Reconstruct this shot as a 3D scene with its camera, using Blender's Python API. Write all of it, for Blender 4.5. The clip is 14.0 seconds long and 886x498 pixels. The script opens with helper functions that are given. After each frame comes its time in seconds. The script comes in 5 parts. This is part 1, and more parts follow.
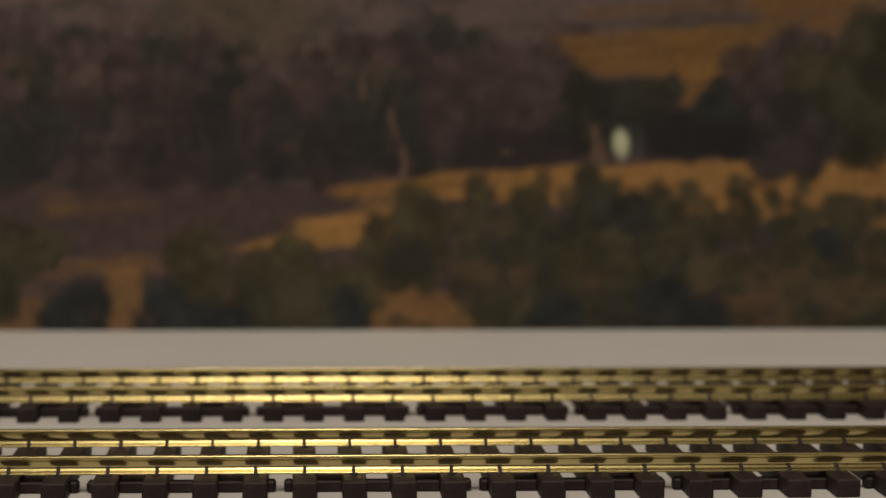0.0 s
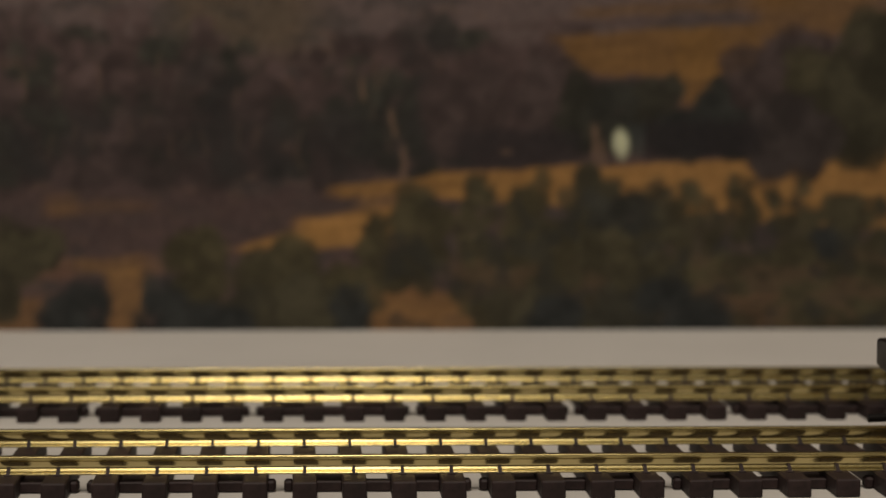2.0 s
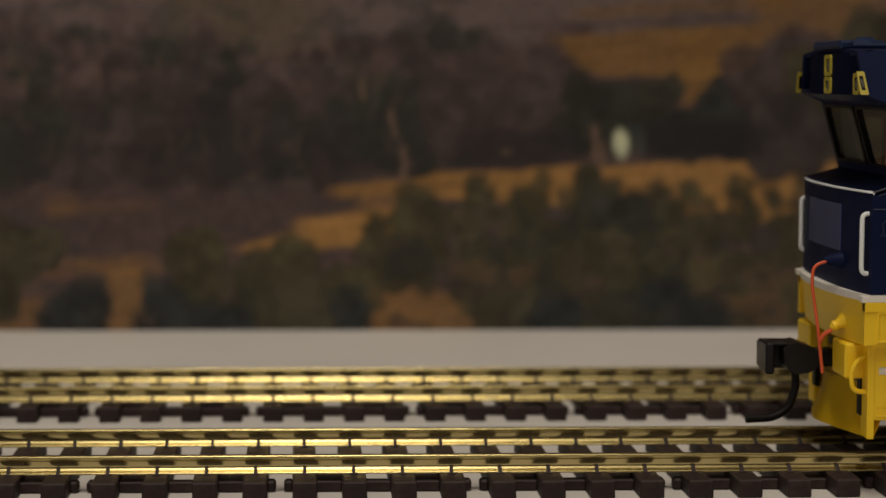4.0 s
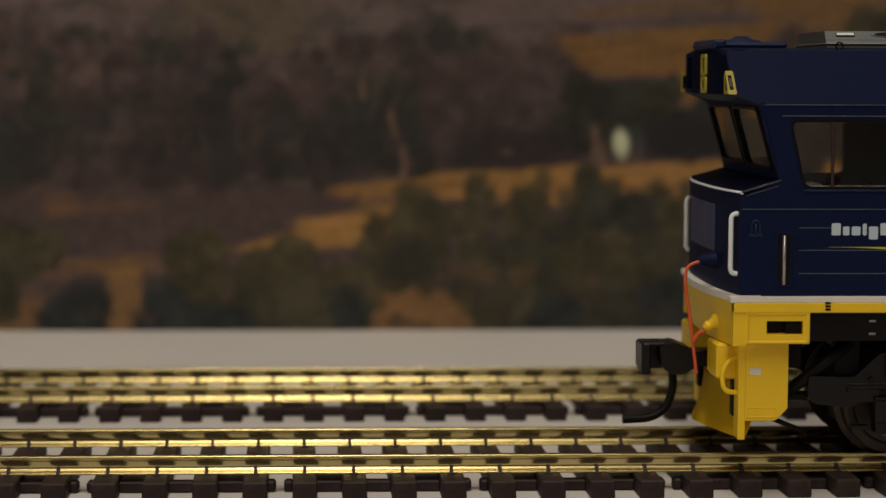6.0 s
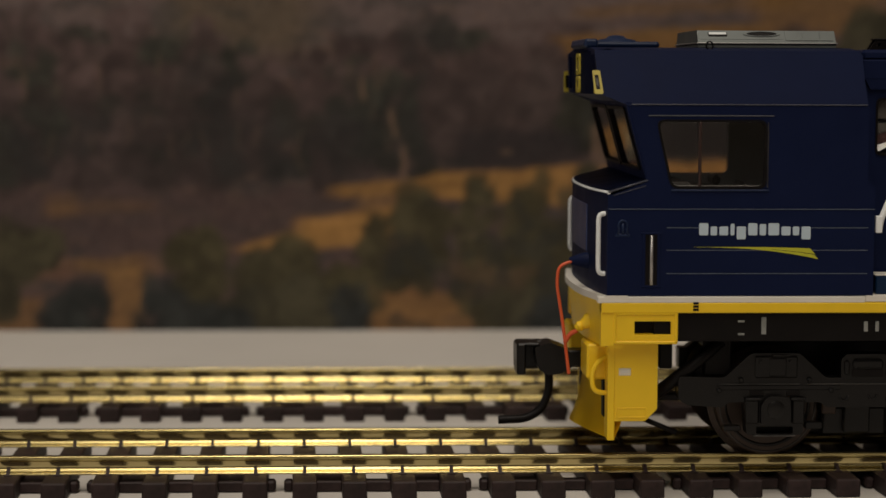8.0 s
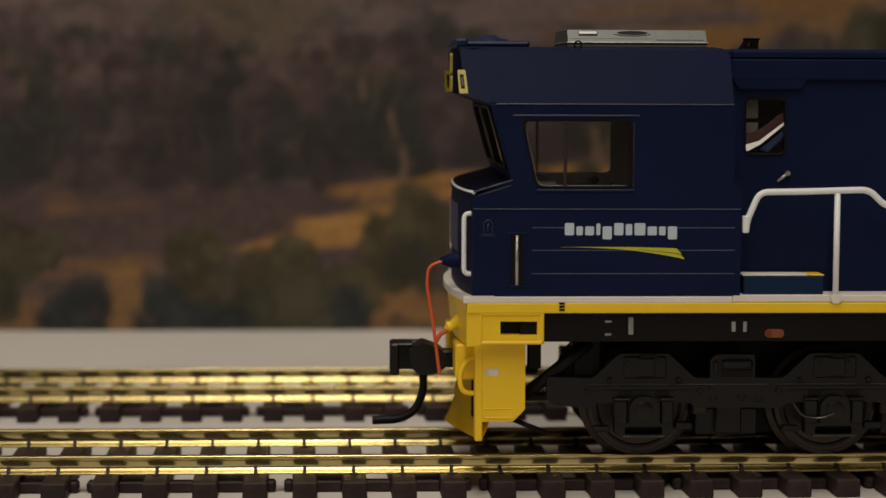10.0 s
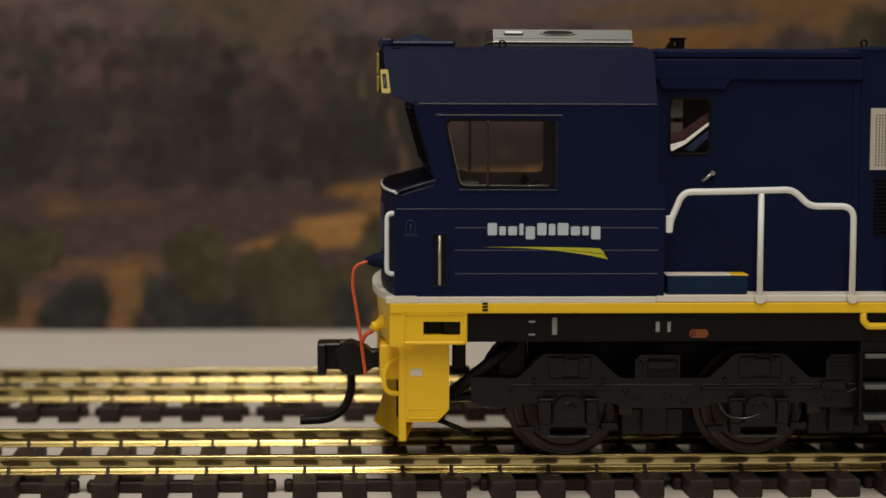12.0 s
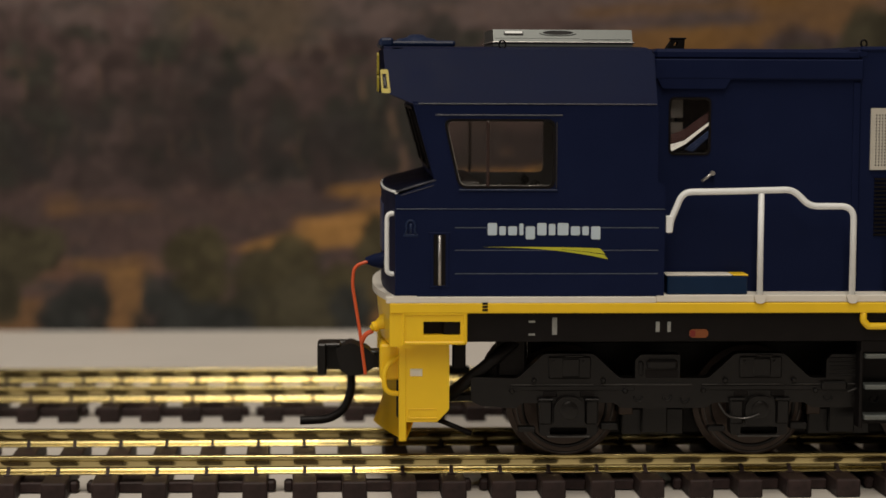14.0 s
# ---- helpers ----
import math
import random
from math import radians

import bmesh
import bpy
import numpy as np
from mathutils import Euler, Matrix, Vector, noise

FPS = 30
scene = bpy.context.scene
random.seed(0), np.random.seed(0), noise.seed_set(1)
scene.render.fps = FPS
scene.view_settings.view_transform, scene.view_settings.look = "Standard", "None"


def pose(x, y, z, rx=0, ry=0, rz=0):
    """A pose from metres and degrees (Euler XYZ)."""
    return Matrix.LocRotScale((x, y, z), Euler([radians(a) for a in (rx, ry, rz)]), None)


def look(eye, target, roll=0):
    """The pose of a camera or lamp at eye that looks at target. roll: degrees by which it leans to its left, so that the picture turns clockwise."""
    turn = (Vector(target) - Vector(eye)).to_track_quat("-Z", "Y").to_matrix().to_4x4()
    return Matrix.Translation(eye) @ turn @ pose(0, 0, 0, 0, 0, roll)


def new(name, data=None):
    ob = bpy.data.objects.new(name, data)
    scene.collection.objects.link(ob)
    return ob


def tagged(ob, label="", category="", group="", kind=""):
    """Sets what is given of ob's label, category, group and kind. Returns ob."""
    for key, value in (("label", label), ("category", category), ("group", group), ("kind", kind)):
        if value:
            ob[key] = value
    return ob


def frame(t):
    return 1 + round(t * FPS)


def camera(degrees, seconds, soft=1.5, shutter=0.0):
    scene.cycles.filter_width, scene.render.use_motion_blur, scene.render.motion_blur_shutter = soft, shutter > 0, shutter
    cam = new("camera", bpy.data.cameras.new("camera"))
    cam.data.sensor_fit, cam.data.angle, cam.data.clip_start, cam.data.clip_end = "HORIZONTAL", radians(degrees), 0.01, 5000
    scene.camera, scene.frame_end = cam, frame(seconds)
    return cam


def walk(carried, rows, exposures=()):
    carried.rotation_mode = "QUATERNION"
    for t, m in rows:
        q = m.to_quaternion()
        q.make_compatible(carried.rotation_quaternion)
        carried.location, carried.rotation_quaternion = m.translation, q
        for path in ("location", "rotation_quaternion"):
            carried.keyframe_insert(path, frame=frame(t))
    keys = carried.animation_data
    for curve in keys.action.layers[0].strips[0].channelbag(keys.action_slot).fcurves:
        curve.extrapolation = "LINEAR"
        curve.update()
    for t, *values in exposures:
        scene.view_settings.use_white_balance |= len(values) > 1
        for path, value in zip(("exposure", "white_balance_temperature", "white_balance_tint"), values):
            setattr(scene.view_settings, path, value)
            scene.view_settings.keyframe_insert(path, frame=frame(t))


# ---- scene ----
MM = 0.001
UNIT = MM
cam = camera(25.313, 14.0, soft=1.5)
EYE = Vector((-0.00012, -0.23537, 0.04768))
YAW, TILT = 0.0477, 0.0858
AIM = EYE + Vector((math.sin(YAW) * math.cos(TILT), math.cos(YAW) * math.cos(TILT), -math.sin(TILT)))
walk(cam, [(0, look(EYE, AIM, 0.235)), (14, look(EYE, AIM, 0.235))],
     exposures=[(0, 0.0), (8.2, 0.0), (9.3, 0.08), (10.3, 0.15), (11.0, 0.15), (11.7, 0.25), (12.4, 0.31), (14, 0.32)])
cam.data.dof.use_dof = True
cam.data.dof.focus_distance = 0.228
cam.data.dof.aperture_fstop = 26

# ---- light ----
world = bpy.data.worlds.new("room_air")
scene.world = world
world.use_nodes = True
world.node_tree.nodes["Background"].inputs[0].default_value = (1.0, 0.86, 0.7, 1)
world.node_tree.nodes["Background"].inputs[1].default_value = 0.02


def area_lamp(name, eye, target, wide, high, watts, colour):
    data = bpy.data.lights.new(name, "AREA")
    data.shape, data.size, data.size_y, data.energy, data.color = "RECTANGLE", wide, high, watts, colour
    ob = new(name, data)
    ob.matrix_world = look(eye, target)
    return ob


# one long narrow ceiling fixture, running across the tracks
area_lamp("ceiling_lamp_light", (-0.038, -0.95, 1.16), (-0.038, -0.95, 0), 0.175, 2.1, 13.9, (1.0, 0.895, 0.77))
# weak cool light added from an unseen source on the side that the nose faces
area_lamp("left_light", (-0.96, -0.35, 0.45), (0, -0.05, 0.02), 0.5, 0.6, 0.9, (0.92, 0.95, 1.0))


# ---- materials ----
def material(name, colour, rough=0.5, metal=0.0, vary=0.12, scale=400.0, bump=0.0, bump_scale=3000.0, coat=0.0,
             rough_vary=0.1, piece=0.0, stretch=(1, 1, 1), spec=0.5):
    m = bpy.data.materials.new(name)
    m.use_nodes = True
    n, l = m.node_tree.nodes, m.node_tree.links
    b = n["Principled BSDF"]
    b.inputs["Metallic"].default_value = metal
    b.inputs["Specular IOR Level"].default_value = spec
    b.inputs["Coat Weight"].default_value = coat
    co = n.new("ShaderNodeTexCoord")
    mp = n.new("ShaderNodeMapping")
    mp.inputs["Scale"].default_value = stretch
    l.new(co.outputs["Object"], mp.inputs["Vector"])
    big, small = n.new("ShaderNodeTexNoise"), n.new("ShaderNodeTexNoise")
    big.inputs["Scale"].default_value, big.inputs["Detail"].default_value = scale * 0.2, 4
    small.inputs["Scale"].default_value, small.inputs["Detail"].default_value = scale, 5
    mix = n.new("ShaderNodeMath")
    mix.operation = "ADD"
    for k, t in enumerate((big, small)):
        l.new(mp.outputs[0], t.inputs["Vector"])
        l.new(t.outputs["Fac"], mix.inputs[k])
    shade = n.new("ShaderNodeMapRange")
    shade.inputs["From Min"].default_value, shade.inputs["From Max"].default_value = 0.6, 1.4
    shade.inputs["To Min"].default_value, shade.inputs["To Max"].default_value = 1 - vary, 1 + vary
    l.new(mix.outputs[0], shade.inputs["Value"])
    value = shade.outputs[0]
    if piece:
        info = n.new("ShaderNodeObjectInfo")
        pr = n.new("ShaderNodeMapRange")
        pr.inputs["To Min"].default_value, pr.inputs["To Max"].default_value = 1 - piece, 1 + piece
        l.new(info.outputs["Random"], pr.inputs["Value"])
        mul = n.new("ShaderNodeMath")
        mul.operation = "MULTIPLY"
        l.new(value, mul.inputs[0])
        l.new(pr.outputs[0], mul.inputs[1])
        value = mul.outputs[0]
    tint = n.new("ShaderNodeVectorMath")
    tint.operation = "SCALE"
    tint.inputs[0].default_value = colour
    l.new(value, tint.inputs["Scale"])
    l.new(tint.outputs[0], b.inputs["Base Color"])
    rr = n.new("ShaderNodeMapRange")
    rr.inputs["To Min"].default_value, rr.inputs["To Max"].default_value = max(0.02, rough - rough_vary), min(1, rough + rough_vary)
    l.new(small.outputs["Fac"], rr.inputs["Value"])
    l.new(rr.outputs[0], b.inputs["Roughness"])
    if bump:
        tex = n.new("ShaderNodeTexNoise")
        tex.inputs["Scale"].default_value, tex.inputs["Detail"].default_value = bump_scale, 4
        l.new(co.outputs["Object"], tex.inputs["Vector"])
        bp = n.new("ShaderNodeBump")
        bp.inputs["Strength"].default_value, bp.inputs["Distance"].default_value = bump, 0.0001
        l.new(tex.outputs["Fac"], bp.inputs["Height"])
        l.new(bp.outputs[0], b.inputs["Normal"])
    return m


M = {
    "board": material("painted_baseboard", (0.67, 0.635, 0.585), 0.6, vary=0.04, scale=60, bump=0.15, bump_scale=900),
    "brass": material("brass_rail", (0.49, 0.405, 0.182), 0.265, 1.0, vary=0.1, scale=500, rough_vary=0.06, stretch=(0.1, 1, 1)),
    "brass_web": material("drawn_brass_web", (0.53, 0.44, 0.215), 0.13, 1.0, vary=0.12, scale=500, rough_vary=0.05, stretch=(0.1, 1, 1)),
    "sleeper": material("brown_plastic", (0.025, 0.0145, 0.0140), 0.58, spec=0.28, vary=0.6, scale=1700, bump=0.3, bump_scale=5000, piece=0.2),
    "navy": material("navy_paint", (0.0076, 0.0122, 0.0415), 0.45, spec=0.05, vary=0.10, scale=300, bump=0.08, bump_scale=6000),
    "navy_bright": material("blue_plastic", (0.008, 0.019, 0.060), 0.4, spec=0.3, vary=0.12, scale=400),
    # lighter tone for thin lines that paint the highlights along edges
    "edge_highlight": material("edge_highlight_paint", (0.060, 0.064, 0.085), 0.4, vary=0.3, scale=900),
    "lamp_yellow": material("lime_yellow_paint", (0.43, 0.35, 0.035), 0.45, vary=0.15, scale=900),
    # lighter blue that stands in for light on the nose front
    "sheen_blue": material("nose_sheen_blue", (0.045, 0.060, 0.14), 0.35, vary=0.08, scale=300),
    "yellow": material("yellow_paint", (0.88, 0.575, 0.013), 0.42, vary=0.06, scale=300, bump=0.05, bump_scale=5000),
    "white": material("white_paint", (0.82, 0.85, 0.85), 0.4, vary=0.05, scale=400),
    "cream": material("light_grey_deck", (0.72, 0.69, 0.62), 0.5, vary=0.06, scale=400),
    "black": material("black_plastic", (0.0062, 0.0050, 0.0050), 0.45, spec=0.14, vary=0.25, scale=500, bump=0.15, bump_scale=4000),
    "grime": material("dark_bogie_plastic", (0.0046, 0.0040, 0.0040), 0.34, spec=0.30, vary=0.3, scale=600, bump=0.2, bump_scale=4000),
    "wheel": material("browned_wheel_metal", (0.050, 0.035, 0.028), 0.40, 0.3, spec=0.3, vary=0.2, scale=500),
    "steel": material("dull_steel", (0.42, 0.41, 0.40), 0.35, 0.8, vary=0.12, scale=500),
    "steel_dark": material("worn_dark_steel", (0.06, 0.057, 0.055), 0.35, 0.6, vary=0.2, scale=900),
    "silver": material("silver_paint", (0.135, 0.15, 0.145), 0.42, 0.4, vary=0.08, scale=400),
    "lime": material("lime_decal", (0.50, 0.50, 0.03), 0.45, vary=0.04),
    "decal": material("pale_decal", (0.50, 0.60, 0.68), 0.45, vary=0.04),
    "decal_grey": material("grey_stencil", (0.24, 0.25, 0.24), 0.5, vary=0.35, scale=1500),
    "line": material("thin_grey_line", (0.085, 0.105, 0.150), 0.45, vary=0.15),
    "red": material("red_wire", (0.66, 0.10, 0.03), 0.4, vary=0.06),
    "dark_red": material("dark_red_print", (0.032, 0.006, 0.007), 0.5, vary=0.06),
    "orange": material("amber_reflector", (0.20, 0.055, 0.012), 0.35, vary=0.1),
    "bar_brown": material("dark_brown_bar", (0.030, 0.013, 0.010), 0.4, vary=0.1),
    "dim_grey": material("dim_grey_reflection_and_lens", (0.055, 0.052, 0.049), 0.6, vary=0.15),
    "locker": material("teal_blue_paint", (0.0042, 0.019, 0.055), 0.4, spec=0.2, vary=0.1),
    "tail_red": material("red_reflector", (0.16, 0.012, 0.008), 0.35, vary=0.1),
    "cab_grey": material("mid_grey_cab_floor", (0.22, 0.215, 0.20), 0.6, vary=0.1),
    # rubbed window edge, and the painted-in highlights on the bogie edges
    "worn_glint_edge": material("rubbed_and_glinting_edge", (0.034, 0.032, 0.030), 0.33, spec=0.5, vary=0.6, scale=900),
    "navy_seat": material("dark_cab_fitting", (0.02, 0.018, 0.016), 0.6, vary=0.2),
    "lining": material("grey_cab_lining", (0.70, 0.67, 0.62), 0.6, vary=0.05),
    "grille": material("pale_grille", (0.50, 0.48, 0.42), 0.5, vary=0.06),
    "wall": material("plain_wall_paint", (0.22, 0.19, 0.16), 0.8, vary=0.05, scale=20),
    # for the unseen west wall only: pale so that it bounces light onto the nose
    "bounce_wall": material("bounce_wall_paint", (0.72, 0.70, 0.67), 0.8, vary=0.04, scale=20),
    "ceiling": material("ceiling_paint", (0.35, 0.32, 0.28), 0.8, vary=0.03, scale=20),
    "floor": material("brown_floor", (0.12, 0.08, 0.05), 0.6, vary=0.2, scale=15),
    "edge": material("board_core", (0.35, 0.27, 0.18), 0.7, vary=0.1, scale=60),
}


def glass(name, tint):
    m = bpy.data.materials.new(name)
    m.use_nodes = True
    b = m.node_tree.nodes["Principled BSDF"]
    b.inputs["Base Color"].default_value = (*tint, 1)
    b.inputs["Roughness"].default_value = 0.03
    b.inputs["IOR"].default_value = 1.35
    b.inputs["Transmission Weight"].default_value = 1.0
    return m


M["glass"] = glass("tinted_cab_glass", (0.93, 0.91, 0.89))


# ---- mesh helpers; lengths in millimetres ----
def box(bm, x0, x1, y0, y1, z0, z1, bevel=0.12, seg=1):
    c = bmesh.new()
    bmesh.ops.create_cube(c, size=1, matrix=Matrix.Translation(((x0 + x1) / 2, (y0 + y1) / 2, (z0 + z1) / 2)) @ Matrix.Diagonal((x1 - x0, y1 - y0, z1 - z0, 1)))
    if bevel:
        bmesh.ops.bevel(c, geom=c.edges[:], offset=min(bevel, 0.45 * min(x1 - x0, y1 - y0, z1 - z0)), segments=seg, affect="EDGES", profile=0.5)
    join(bm, c)


def join(bm, c, m=None):
    made = [bm.verts.new(m @ v.co if m else v.co) for v in c.verts]
    c.verts.index_update()
    for f in c.faces:
        g = bm.faces.new([made[v.index] for v in f.verts])
        g.smooth = f.smooth
    c.free()


def plate(bm, outer, holes, place, d0, d1, bevel=0.0):
    """A flat plate with openings right through: outlines in (a, b), place(a, b, depth) gives the point."""
    c = bmesh.new()
    loops = []
    for outline in (outer, *holes):
        vs = [c.verts.new((a, b, 0)) for a, b in outline]
        loops.append(vs)
        for k in range(len(vs)):
            c.edges.new((vs[k], vs[(k + 1) % len(vs)]))
    bmesh.ops.triangle_fill(c, use_beauty=True, use_dissolve=False, edges=c.edges[:], normal=(0, 0, 1))
    c.verts.index_update()
    front = [bm.verts.new(place(v.co.x, v.co.y, d0)) for v in c.verts]
    back = [bm.verts.new(place(v.co.x, v.co.y, d1)) for v in c.verts]
    for f in c.faces:
        ids = [v.index for v in f.verts]
        bm.faces.new([front[i] for i in ids])
        bm.faces.new([back[i] for i in reversed(ids)])
    for vs in loops:
        for k in range(len(vs)):
            i, j = vs[k].index, vs[(k + 1) % len(vs)].index
            bm.faces.new([front[i], front[j], back[j], back[i]])
    c.free()
    bmesh.ops.recalc_face_normals(bm, faces=bm.faces[:])


def rounded(x0, x1, z0, z1, r, n=4):
    out = []
    for cx, cz, a0 in ((x1 - r, z1 - r, 0), (x0 + r, z1 - r, 90), (x0 + r, z0 + r, 180), (x1 - r, z0 + r, 270)):
        for k in range(n + 1):
            a = radians(a0 + 90 * k / n)
            out.append((cx + r * math.cos(a), cz + r * math.sin(a)))
    return out


def soften(points, r, n=4):
    """The same closed outline with rounded corners."""
    out = []
    for k, p in enumerate(points):
        p, a, b = Vector(p), Vector(points[k - 1]), Vector(points[(k + 1) % len(points)])
        u, v = (a - p), (b - p)
        d = min(r, u.length * 0.45, v.length * 0.45)
        s, e = p + u.normalized() * d, p + v.normalized() * d
        for i in range(n + 1):
            t = i / n
            out.append(tuple((1 - t) ** 2 * s + 2 * t * (1 - t) * p + t * t * e))
    return out


def smooth_path(points, r=1.0, n=4):
    out = [Vector(points[0])]
    for k in range(1, len(points) - 1):
        p, a, b = Vector(points[k]), Vector(points[k - 1]), Vector(points[k + 1])
        u, v = a - p, b - p
        d = min(r, u.length * 0.48, v.length * 0.48)
        s, e = p + u.normalized() * d, p + v.normalized() * d
        for i in range(n + 1):
            t = i / n
            out.append((1 - t) ** 2 * s + 2 * t * (1 - t) * p + t * t * e)
    out.append(Vector(points[-1]))
    return out


def tube(bm, points, r, sides=8, ends=True):
    pts = [Vector(p) for p in points]
    rings = []
    side = None
    for k, p in enumerate(pts):
        d = (pts[min(k + 1, len(pts) - 1)] - pts[max(k - 1, 0)]).normalized()
        if side is None:
            side = d.cross(Vector((0, 1, 0.1))).normalized()
        side = (side - d * side.dot(d)).normalized()
        up = d.cross(side)
        rings.append([bm.verts.new(p + r * (side * math.cos(a) + up * math.sin(a))) for a in (2 * math.pi * i / sides for i in range(sides))])
    for a, b in zip(rings, rings[1:]):
        for i in range(sides):
            bm.faces.new((a[i], a[(i + 1) % sides], b[(i + 1) % sides], b[i])).smooth = True
    if ends:
        bm.faces.new(rings[0][::-1])
        bm.faces.new(rings[-1])


def lathe(bm, profile, centre, axis="y", sides=48):
    """profile: (distance along the axis, radius)."""
    cx, cy, cz = centre
    rings = []
    for d, r in profile:
        ring = []
        for i in range(sides):
            a = 2 * math.pi * i / sides
            u, v = r * math.cos(a), r * math.sin(a)
            ring.append(bm.verts.new({"y": (cx + u, cy + d, cz + v), "x": (cx + d, cy + u, cz + v), "z": (cx + u, cy + v, cz + d)}[axis]))
        rings.append(ring)
    for a, b in zip(rings, rings[1:]):
        for i in range(sides):
            bm.faces.new((a[i], a[(i + 1) % sides], b[(i + 1) % sides], b[i]))
    bm.faces.new(rings[0][::-1])
    bm.faces.new(rings[-1])
    bmesh.ops.recalc_face_normals(bm, faces=bm.faces[:])


def mesh_of(name, bm, mat, smooth_angle=None):
    bmesh.ops.scale(bm, vec=(UNIT, UNIT, UNIT), verts=bm.verts[:])
    me = bpy.data.meshes.new(name)
    bm.to_mesh(me)
    bm.free()
    me.materials.append(mat)
    if smooth_angle:
        me.shade_smooth()
        me.set_sharp_from_angle(angle=radians(smooth_angle))
    return me


def part(name, bm, mat, parent, label="", smooth_angle=None):
    ob = new(name, mesh_of(name, bm, mat, smooth_angle))
    ob.parent = parent
    if label:
        tagged(ob, label)
    return ob


def thing(name, bm, mat, label, category, kind="", group="", smooth_angle=None):
    return tagged(new(name, mesh_of(name, bm, mat, smooth_angle)), label, category, group, kind)


def blocks(*rows, bevel=0.12):
    bm = bmesh.new()
    for r in rows:
        box(bm, *r, bevel=bevel)
    return bm


# ---- the room, closed round the table ----
ROOM = (-1000, 1050, -2150, 520, -750, 1300)


def room():
    x0, x1, y0, y1, z0, z1 = ROOM
    thing("floor", blocks((x0, x1, y0, y1, z0 - 60, z0), bevel=0), M["floor"], "plain brown room floor under the table", "floor", "structure")
    thing("ceiling", blocks((x0, x1, y0, y1, z1, z1 + 60), bevel=0), M["ceiling"], "plain pale room ceiling", "ceiling", "structure")
    # the west wall is made paler than the rest, as a reflector for the nose
    for name, r in (("wall_north", (x0, x1, y1, y1 + 80, z0, z1)), ("wall_south", (x0, x1, y0 - 80, y0, z0, z1)),
                    ("wall_west", (x0 - 80, x0, y0, y1, z0, z1)), ("wall_east", (x1, x1 + 80, y0, y1, z0, z1))):
        thing(name, blocks(r, bevel=0), M["bounce_wall" if name == "wall_west" else "wall"], "plain painted room wall", "wall", "structure")


room()
BACK = 138.0


def baseboard():
    ob = thing("table", blocks((-330, 420, -200, BACK + 60, -18, 0), bevel=1.0), M["board"],
               "off-white painted display board carrying two model tracks", "table", "structure")
    for x in (-300, 390):
        for y in (-175, BACK + 35):
            part("table_leg", blocks((x - 20, x + 20, y - 20, y + 20, -750, -18), bevel=2), M["edge"], ob)


baseboard()


# ---- the printed landscape behind the tracks ----
def smoothstep(a, b, v):
    t = np.clip((v - a) / (b - a), 0, 1)
    return t * t * (3 - 2 * t)


class Grain:
    """Smooth seeded noise on a plane."""

    def __init__(self, seed):
        self.g = np.random.RandomState(seed).rand(256, 256)

    def at(self, u, v):
        i, j = np.floor(u).astype(int), np.floor(v).astype(int)
        f, h = u - i, v - j
        f, h = f * f * (3 - 2 * f), h * h * (3 - 2 * h)
        g = self.g
        a, b = g[i % 256, j % 256], g[(i + 1) % 256, j % 256]
        c, d = g[i % 256, (j + 1) % 256], g[(i + 1) % 256, (j + 1) % 256]
        return (a * (1 - f) + b * f) * (1 - h) + (c * (1 - f) + d * f) * h

    def layered(self, u, v, octaves=4):
        total, amp, out = 0, 1, 0
        for k in range(octaves):
            out = out + amp * self.at(u * 2 ** k + 17.3 * k, v * 2 ** k + 5.1 * k)
            total, amp = total + amp, amp * 0.55
        return out / total


def print_place(X, Z):
    """Where a point of the board (millimetres) lies on the print, whose photo is slightly stretched towards one end."""
    depth = 373.4 * math.cos(YAW) + (X + 0.1) * math.sin(YAW)
    return 784 + 3497 * ((X + 0.1) * math.cos(YAW) - 373.4 * math.sin(YAW)) / depth, 140 + 3497 * (47.7 - Z) / depth


